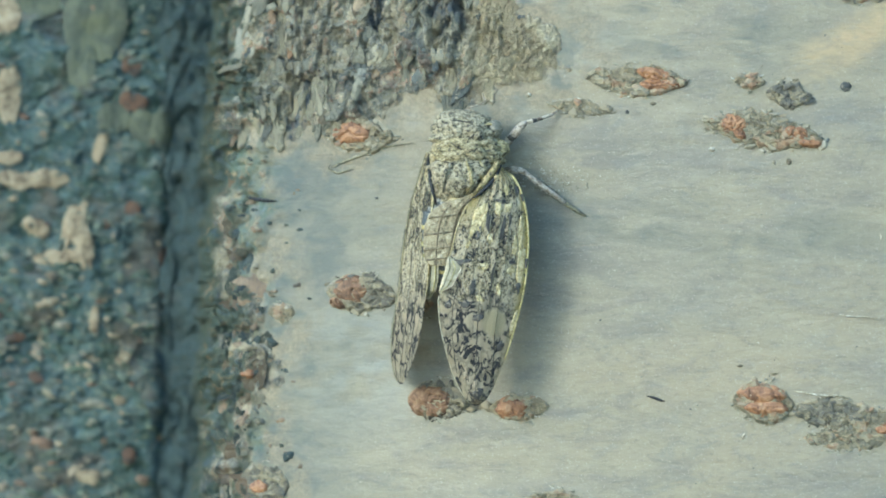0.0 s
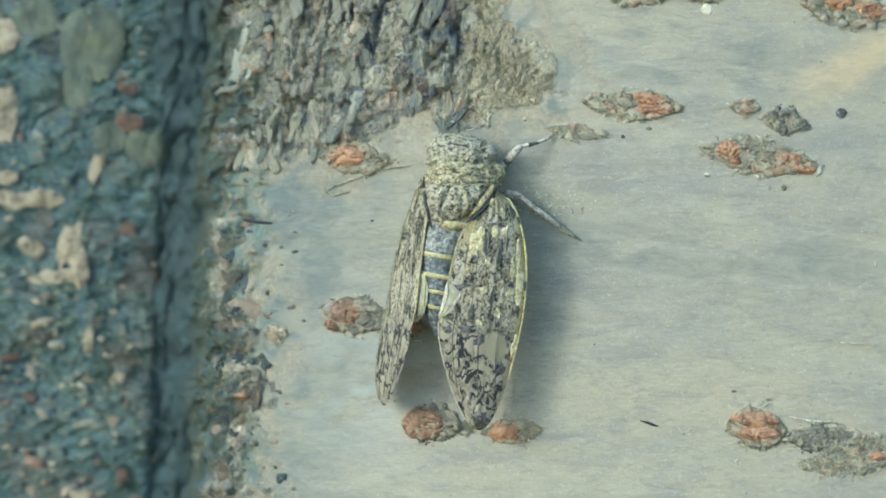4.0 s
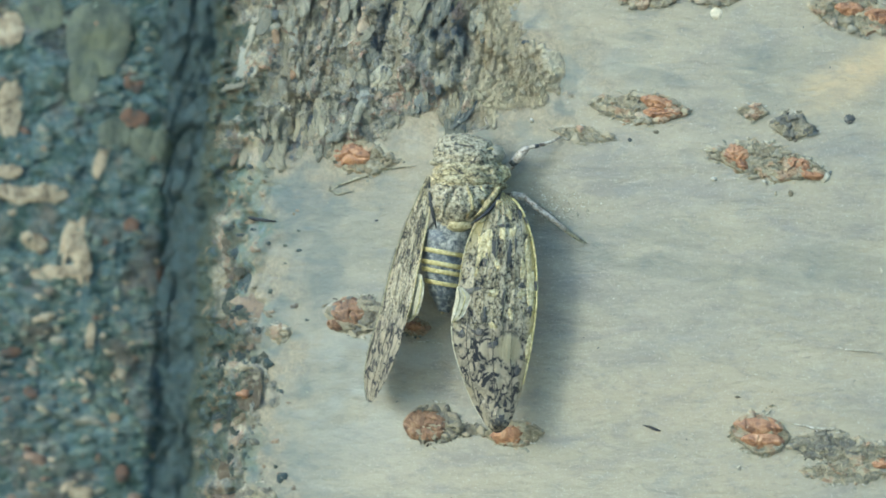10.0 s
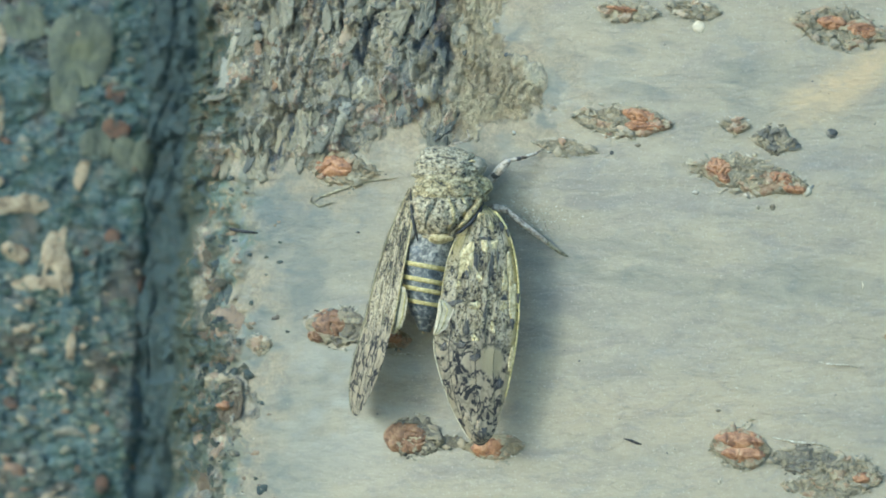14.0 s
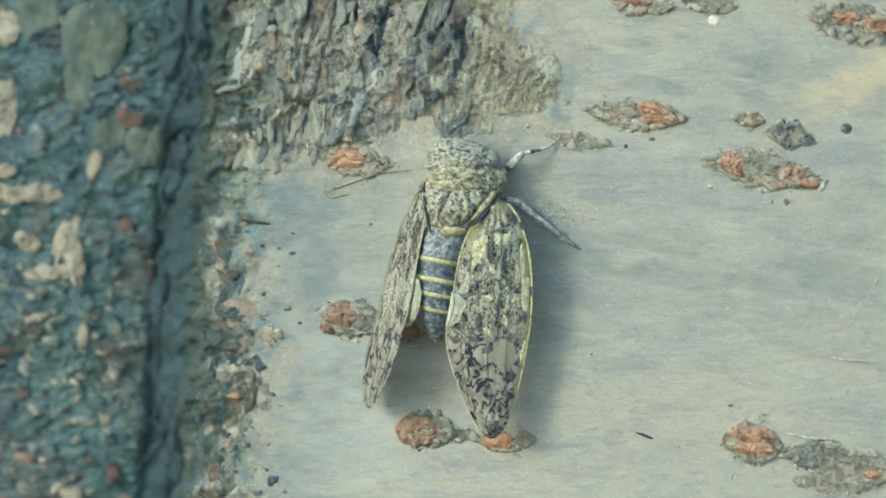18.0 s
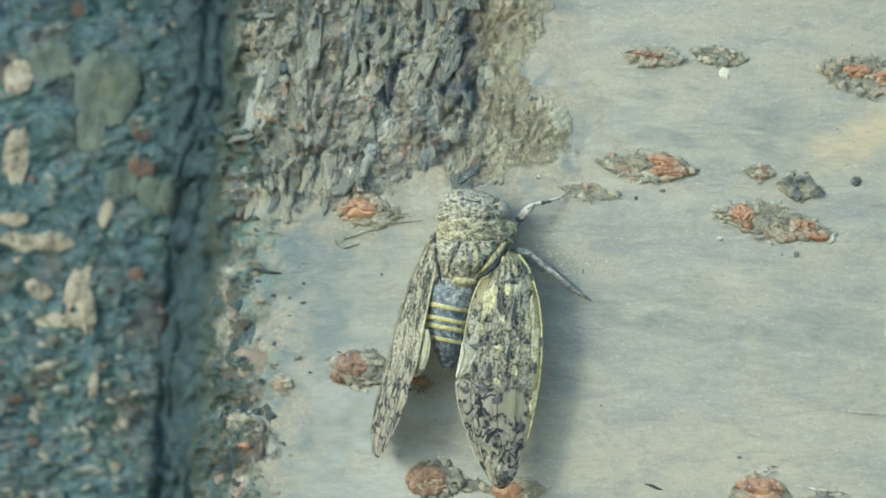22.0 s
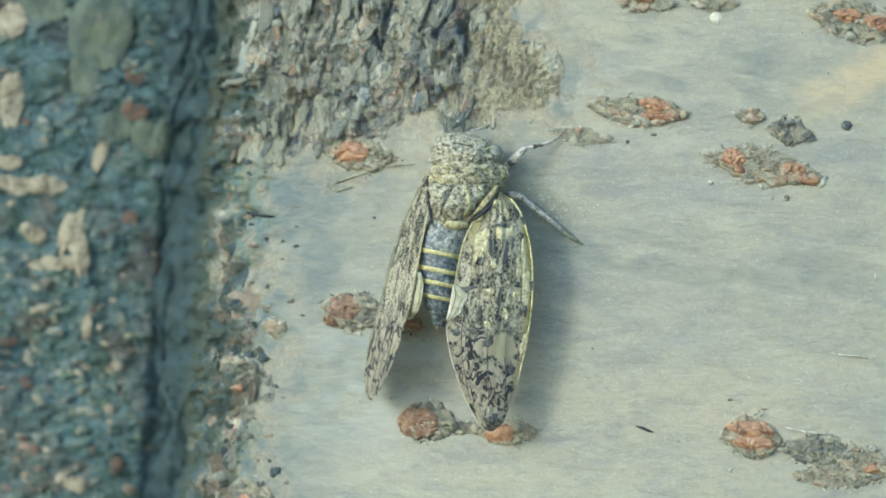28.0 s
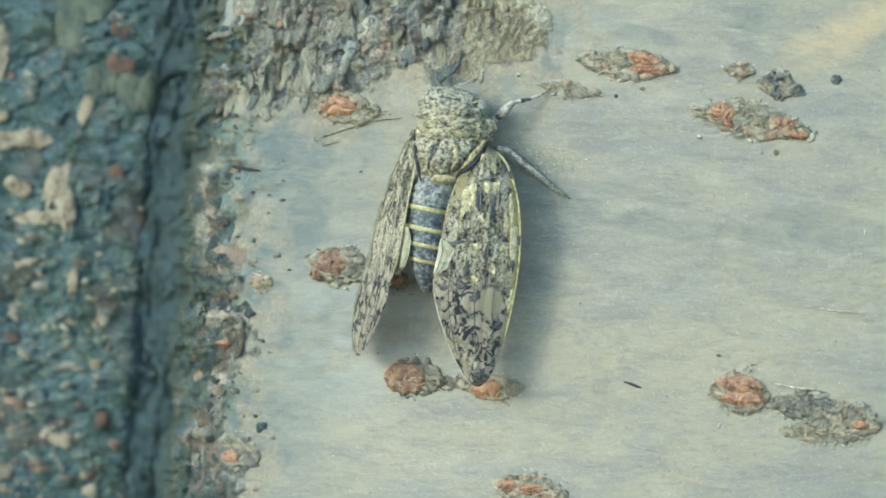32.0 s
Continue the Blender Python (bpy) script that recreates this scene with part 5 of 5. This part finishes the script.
def wing_mesh(name, stations, pivot, material, bulge, lift=0.0, cells=26, gilt=0.0):
    """A thin vaulted wing. stations: v, inner u, outer u, inner h, outer h."""
    a = np.array(stations, float)
    t = np.linspace(0, len(a) - 1, 90)
    k = np.arange(len(a))
    a = np.stack([np.interp(t, k, a[:, i]) for i in range(5)], -1)
    for _ in range(8):
        a[1:-1] = (a[:-2] + 2 * a[1:-1] + a[2:]) / 4
    w = np.linspace(0, 1, cells)[None, :]
    u = a[:, 1:2] * (1 - w) + a[:, 2:3] * w
    v = a[:, :1] + 0 * w
    h = a[:, 3:4] * (1 - w) + a[:, 4:5] * w + bulge * np.sin(math.pi * w) * np.minimum(1, (a[:, 2:3] - a[:, 1:2]).clip(0) / 50.0)
    h = h + 2.2 * np.sin(w * 34.0 + 3 * fbm(v / 60.0, v * 0, 5)) * np.sin(math.pi * w) * 0.6 + lift
    along = np.linspace(0, 1, 90)[:, None] + 0 * w
    gold = gilt * (smooth(0.90, 0.95, w) * smooth(0.08, 0.2, along) * smooth(0.84, 0.64, along) + 0.75 * smooth(0.30, 0.10, w) * smooth(0.10, 0.16, along) * smooth(0.36, 0.24, along) + 0.8 * smooth(0.18, 0.08, along))
    pane = smooth(1.15, 0.8, ((u - 890) / 21.0) ** 2 + ((v - 605) / 24.0) ** 2) * (gilt > 0.5)
    top = np.stack([(u - pivot[0]) * G, -(v - pivot[1]) * G, (h - pivot[2]) * G], -1)
    low = top - np.array([0, 0, 1.6 * G])
    nj = cells
    pts = np.concatenate([top, low[:, ::-1]], 1)
    me = grid_mesh(name, pts, (90, 2 * nj), material, [("along", np.concatenate([along, along[:, ::-1]], 1)), ("gold", np.concatenate([gold, gold[:, ::-1]], 1)), ("pane", np.concatenate([pane, pane[:, ::-1]], 1))], wrap=True)
    return me, (u, v, h)


def wing_line(name, grid, pivot, w0, w1, s0, s1, radius, material, parent, label="", up=0.6):
    """A vein or rim that follows the wing from (w0, s0) to (w1, s1), as parts of its width and length."""
    u, v, h = grid
    n = 40
    pts = []
    for i in range(n):
        f = i / (n - 1)
        j = (w0 + (w1 - w0) * f) * (u.shape[1] - 1)
        k = (s0 + (s1 - s0) * f) * (u.shape[0] - 1)
        j0, k0 = min(int(j), u.shape[1] - 2), min(int(k), u.shape[0] - 2)
        q = [(g[k0, j0] * (1 - (j - j0)) + g[k0, j0 + 1] * (j - j0)) * (1 - (k - k0)) + (g[k0 + 1, j0] * (1 - (j - j0)) + g[k0 + 1, j0 + 1] * (j - j0)) * (k - k0) for g in (u, v, h)]
        pts.append(at(q[0], q[1], q[2] + up, pivot))
    return part(name, tube_mesh(name, pts, [radius * G * (1.15 - 0.5 * i / n) for i in range(n)], material, 6), parent, label)


RIGHT_PIVOT = (884, 334, B + 62)
LEFT_PIVOT = (759, 308, B - 20)
bh = bark_h
right_wing_me, rg = wing_mesh("right_forewing", [
    (330, 876, 884, B + 74, B + 70), (338, 868, 898, B + 76, B + 66), (350, 860, 912, B + 80, bh(912) + 94), (372, 848, 925, B + 84, bh(925) + 82), (400, 832, 934, B + 86, bh(934) + 82), (430, 820, 940, B + 87, bh(940) + 82),
    (465, 812, 943, B + 87, bh(943) + 79), (500, 806, 943, B + 86, bh(943) + 78), (535, 796, 941, B + 83, bh(941) + 77), (570, 790, 936, B + 79, bh(936) + 77), (605, 794, 929, B + 76, bh(929) + 77),
    (640, 803, 921, B + 73, bh(921) + 78), (675, 814, 911, B + 70, bh(911) + 80), (705, 826, 901, B + 68, bh(901) + 78), (730, 839, 891, B + 66, bh(891) + 84), (745, 850, 881, B + 64, bh(881) + 84), (753, 862, 870, B + 60, B + 58)], RIGHT_PIVOT, M_WING, 14, gilt=1.0)
right_wing = part("right_forewing", right_wing_me, cicada, "broad mottled forewing with a yellow edge")
left_wing_me, lg = wing_mesh("left_forewing", [
    (304, 764, 756, B + 12, B - 10), (325, 767, 748, B + 30, bh(748) + 52), (355, 766, 736, B + 44, bh(736) + 48), (385, 762, 725, B + 54, bh(725) + 42), (420, 756, 714, B + 58, bh(714) + 37), (455, 751, 704, B + 60, bh(704) + 34), (490, 746, 697, B + 58, bh(697) + 33),
    (525, 741, 690, B + 54, bh(690) + 33), (560, 734, 682, B + 50, bh(682) + 33), (595, 727, 673, B + 44, bh(673) + 33), (630, 717, 666, B + 38, bh(666) + 33), (660, 706, 663, B + 30, bh(663) + 34), (685, 694, 665, B + 20, bh(665) + 36), (700, 686, 669, B + 8, bh(669) + 40), (708, 679, 674, B - 8, bh(674) + 46)], LEFT_PIVOT, M_WING, 12, gilt=0.25)
left_wing = part("left_forewing", left_wing_me, cicada, "narrow mottled forewing seen edge-on")
right_wing.location, left_wing.location = at(*RIGHT_PIVOT), at(*LEFT_PIVOT)
wing_line("costal_margin", rg, RIGHT_PIVOT, 1.0, 1.0, 0.10, 0.74, 1.7, M_COSTA, right_wing, "bright yellow front edge")
for s in (0.20, 0.42):
    wing_line("edge_spot", rg, RIGHT_PIVOT, 0.985, 0.985, s, s + 0.03, 3.0, M_BLOT, right_wing, "dark spot on the wing edge", 0.8)
wing_line("inner_margin", rg, RIGHT_PIVOT, 0.0, 0.0, 0.12, 0.52, 1.7, M_SPOT, right_wing, "pale inner edge")
wing_line("inner_margin", rg, RIGHT_PIVOT, 0.0, 0.0, 0.55, 0.97, 1.2, M_PALE, right_wing, "pale translucent rim")
wing_line("inner_margin", lg, LEFT_PIVOT, 0.0, 0.0, 0.06, 0.56, 2.0, M_SPOT, left_wing, "pale inner edge")
wing_line("costal_margin", lg, LEFT_PIVOT, 1.0, 1.0, 0.06, 0.95, 1.6, M_VEIN, left_wing)
for w0, w1, s0, s1 in [(0.85, 0.86, 0.06, 0.62), (0.70, 0.74, 0.05, 0.66), (0.56, 0.62, 0.08, 0.60), (0.42, 0.50, 0.10, 0.62), (0.30, 0.36, 0.10, 0.55), (0.16, 0.20, 0.12, 0.50),
                       (0.74, 0.88, 0.66, 0.84), (0.50, 0.50, 0.62, 0.97), (0.20, 0.10, 0.52, 0.80)]:
    wing_line("vein", rg, RIGHT_PIVOT, w0, w1, s0, s1, 0.7, M_BLOT if s0 > 0.5 else M_VEIN, right_wing)
for w0, w1, s0, s1 in [(0.30, 0.36, 0.06, 0.62), (0.62, 0.66, 0.06, 0.62), (0.3, 0.2, 0.62, 0.92), (0.55, 0.55, 0.6, 0.97), (0.8, 0.85, 0.6, 0.9)]:
    wing_line("vein", lg, LEFT_PIVOT, w0, w1, s0, s1, 0.6, M_BLOT if s0 > 0.5 else M_VEIN, left_wing)
def wing_patch(name, grid, pivot, u0, v0, ru, rv, turn, material, parent, seed, label="", up=0.7):
    """A thin raised marking that lies on the wing."""
    u, v, h = grid
    rng = np.random.RandomState(seed)
    n = 16
    a = np.arange(n) * 2 * math.pi / n
    r = 1 + 0.9 * (fbm(np.cos(a) * 1.8 + seed, np.sin(a) * 1.3 + seed, seed % 30, 3) - 0.5) * 2
    c, k = math.cos(radians(turn)), math.sin(radians(turn))
    pts = []
    for shrink, z in ((1.0, -1.0), (0.94, up), (0.6, up * 1.15), (0.02, up * 1.2)):
        for t, q in zip(a, r):
            x, y = ru * q * shrink * math.cos(t), rv * q * shrink * math.sin(t)
            pu, pv = u0 + x * c - y * k, v0 + x * k + y * c
            i = int(np.clip(np.searchsorted(v[:, 0], pv), 1, v.shape[0] - 1))
            pu = min(max(pu, u[i, 0] + 1), u[i, -1] - 1)
            ph = float(np.interp(pu, u[i], h[i]))
            pts.append(at(pu, pv, ph + z, pivot))
    faces = [(j * n + i, j * n + (i + 1) % n, (j + 1) * n + (i + 1) % n, (j + 1) * n + i) for j in range(3) for i in range(n)]
    me = bpy.data.meshes.new(name)
    me.from_pydata(pts, [], faces)
    me.materials.append(material)
    me.shade_smooth()
    return part(name, me, parent, label)


for i, (u, v, ru, rv, turn) in enumerate([(886, 409, 7, 11, 0), (904, 405, 6, 10, 0), (854, 426, 12, 28, 14), (866, 508, 10, 8, 0), (919, 470, 6, 18, 0), (915, 512, 6, 9, 10), (928, 440, 6, 22, 0), (931, 500, 8, 36, 0), (852, 372, 7, 12, 20), (880, 350, 8, 5, 0), (900, 372, 6, 10, 0), (876, 460, 5, 8, 0), (838, 470, 6, 10, 20), (895, 548, 5, 9, 0), (924, 610, 6, 26, 8), (862, 565, 7, 7, 0)]):
    wing_patch("cream_spot", rg, RIGHT_PIVOT, u, v, ru, rv, turn, M_SPOT, right_wing, 300 + i)
for i, (u, v, ru, rv, turn) in enumerate([(845, 700, 4, 12, 25), (862, 716, 4, 12, 25)]):
    wing_patch("pale_window", rg, RIGHT_PIVOT, u, v, ru, rv, turn, M_WINDOW, right_wing, 330 + i)
for i, (u, v, ru, rv, turn) in enumerate([(826, 503, 15, 6, -8), (873, 735, 11, 13, 0), (836, 575, 9, 6, 30), (808, 578, 6, 8, 20), (903, 645, 6, 9, 20), (917, 497, 6, 6, 0), (928, 542, 6, 10, 0), (889, 392, 8, 4, 0), (872, 430, 5, 18, 6), (896, 440, 4, 22, 4), (908, 425, 3, 14, 0), (855, 450, 6, 12, 15), (848, 545, 6, 14, 10), (884, 520, 4, 20, 6), (862, 600, 9, 7, 20), (918, 372, 4, 8, 0)]):
    wing_patch("dark_blot", rg, RIGHT_PIVOT, u, v, ru, rv, turn, M_BLOT, right_wing, 360 + i)
for i, (u, v, ru, rv, turn) in enumerate([(672, 694, 6, 12, 10), (690, 612, 4, 12, 10), (715, 600, 4, 10, 10), (735, 485, 6, 9, 0), (712, 520, 5, 14, 10), (725, 450, 5, 16, 10), (702, 480, 4, 14, 6), (738, 400, 4, 16, 8)]):
    wing_patch("dark_blot", lg, LEFT_PIVOT, u, v, ru, rv, turn, M_BLOT, left_wing, 400 + i)
for i, (u, v, ru, rv, turn) in enumerate([(680, 655, 4, 14, 5), (697, 640, 4, 10, 10), (688, 690, 3, 8, 20), (690, 550, 6, 9, 0), (751, 400, 4, 30, 6), (706, 605, 4, 10, 8), (718, 565, 5, 7, 0), (683, 628, 3, 8, 0)]):
    wing_patch("pale_window", lg, LEFT_PIVOT, u, v, ru, rv, turn, M_WINDOW, left_wing, 430 + i)
lobe, g1 = wing_mesh("hindwing_lobe", [(494, 804, 809, B + 90, B + 90), (506, 801, 822, B + 91, B + 91), (514, 800, 829, B + 90, B + 91), (528, 797, 823, B + 89, B + 90), (545, 793, 815, B + 87, B + 88), (553, 791, 803, B + 85, B + 86), (558, 791, 795, B + 84, B + 84)], RIGHT_PIVOT, M_PALE, 3, 2.0, 12)
flap = part("hindwing_lobe", lobe, right_wing, "cream patch at the wing's inner edge")
for w0, w1, s0, s1, m in [(0.3, 0.25, 0.05, 0.95, M_VEIN), (0.62, 0.6, 0.1, 0.95, M_COSTA), (0.99, 0.99, 0.3, 0.9, M_LEG)]:
    wing_line("lobe_vein", g1, RIGHT_PIVOT, w0, w1, s0, s1, 1.2, m, flap)
lobe, g2 = wing_mesh("hindwing_lobe", [(478, 746, 756, B + 52, B + 62), (498, 742, 762, B + 50, B + 62), (525, 738, 760, B + 46, B + 58), (548, 736, 753, B + 40, B + 50), (562, 735, 741, B + 34, B + 38)], LEFT_PIVOT, M_PALE, 3, 0.0, 12)
flap = part("hindwing_lobe", lobe, left_wing, "cream patch at the wing's inner edge")
for w0, w1, s0, s1, m in [(0.35, 0.3, 0.05, 0.95, M_VEIN), (0.75, 0.7, 0.1, 0.95, M_COSTA)]:
    wing_line("lobe_vein", g2, LEFT_PIVOT, w0, w1, s0, s1, 1.2, m, flap)


FOLD_PIVOT = (866, 372, B + 78)
fold_me, fg = wing_mesh("hindwing", [(378, 832, 866, B + 81, B + 84), (392, 788, 852, B + 79, B + 84), (410, 761, 844, B + 74, B + 82), (435, 751, 838, B + 70, B + 80), (458, 749, 832, B + 69, B + 79), (478, 749, 824, B + 69, B + 78), (494, 753, 816, B + 69, B + 76), (504, 760, 802, B + 70, B + 73)], FOLD_PIVOT, M_FOLD, 5, 0.0, 18)
hindwing = part("hindwing", fold_me, cicada, "brown-grey folded hindwing")
hindwing.location = at(*FOLD_PIVOT)
for w0, w1, s0, s1 in [(0.02, 0.98, 0.34, 0.30), (0.02, 0.98, 0.52, 0.47), (0.02, 0.98, 0.70, 0.64), (0.02, 0.98, 0.86, 0.80), (0.3, 0.3, 0.2, 0.97), (0.62, 0.6, 0.1, 0.97)]:
    wing_line("fold_line", fg, FOLD_PIVOT, w0, w1, s0, s1, 1.5, M_FOLDLINE, hindwing, "brown crease of the folded wing")


# ---- what moves: the wings open, the abdomen stretches and draws in ----
LEFT_OPEN = [(0, 28), (2.5, 28), (3.5, 14), (4.5, 4), (5, -3), (5.5, -4), (6, 0), (6.5, 3), (7, -8), (7.5, -12), (8, -17), (8.5, -22), (9, -26), (9.5, -22), (10, -18), (10.5, -16), (11, -12), (12, -10), (13.5, -10), (15.5, -7), (18, -6), (19, -5), (20, -3), (20.5, -9), (21, -11), (22, -9), (23, -7), (25.5, -6), (27.5, -7), (32, -6)]
RIGHT_OPEN = [(0, -30), (2.5, -21), (3.5, -15), (4.5, -9), (5, -3), (5.5, -2), (6, 0), (8, 0), (8.5, 12), (9, 13), (9.5, 16), (10, 17), (11, 20), (13.5, 21), (25.5, 21), (27.5, 17), (32, 16)]
STRETCH = [(0, 0.5), (2.5, 0.7), (4.5, 1.0), (6, 1.0), (6.5, 0.9), (7, 0.55), (7.5, 0.35), (8, 0.3), (8.5, 0.1), (9, 0.0), (10, 0.0), (11, 0.08), (13.5, 0.22), (15.5, 0.45), (16, 0.5), (17, 0.63), (17.5, 0.75), (18, 0.85), (19, 0.92), (20, 0.97), (20.5, 0.3), (21, 0.1), (21.5, 0.05), (23, 0.08), (24, 0.12), (25, 0.2), (25.5, 0.3), (27.5, 0.58), (28.5, 0.66), (29.5, 0.8), (30.5, 0.86), (32, 0.97)]


def motions():
    x, y, z = at(*LEFT_PIVOT)
    walk(left_wing, [(t, pose(x, y, z, 0, 0, math.degrees(d / 395.0))) for t, d in LEFT_OPEN])
    x, y, z = at(*RIGHT_PIVOT)
    walk(right_wing, [(t, pose(x, y, z, 0, 0, math.degrees(d / 415.0))) for t, d in RIGHT_OPEN])
    x, y, z = at(*FOLD_PIVOT)
    walk(hindwing, [(t, pose(x, y, z, 0, 0, a)) for t, a in ((0, 0), (2.5, 0), (3.5, 30), (4.5, 52), (6, 56), (32, 56))])
    for seg, slide in segments:
        walk(seg, [(t, pose(0, slide * (1 - s), 0)) for t, s in STRETCH])


motions()
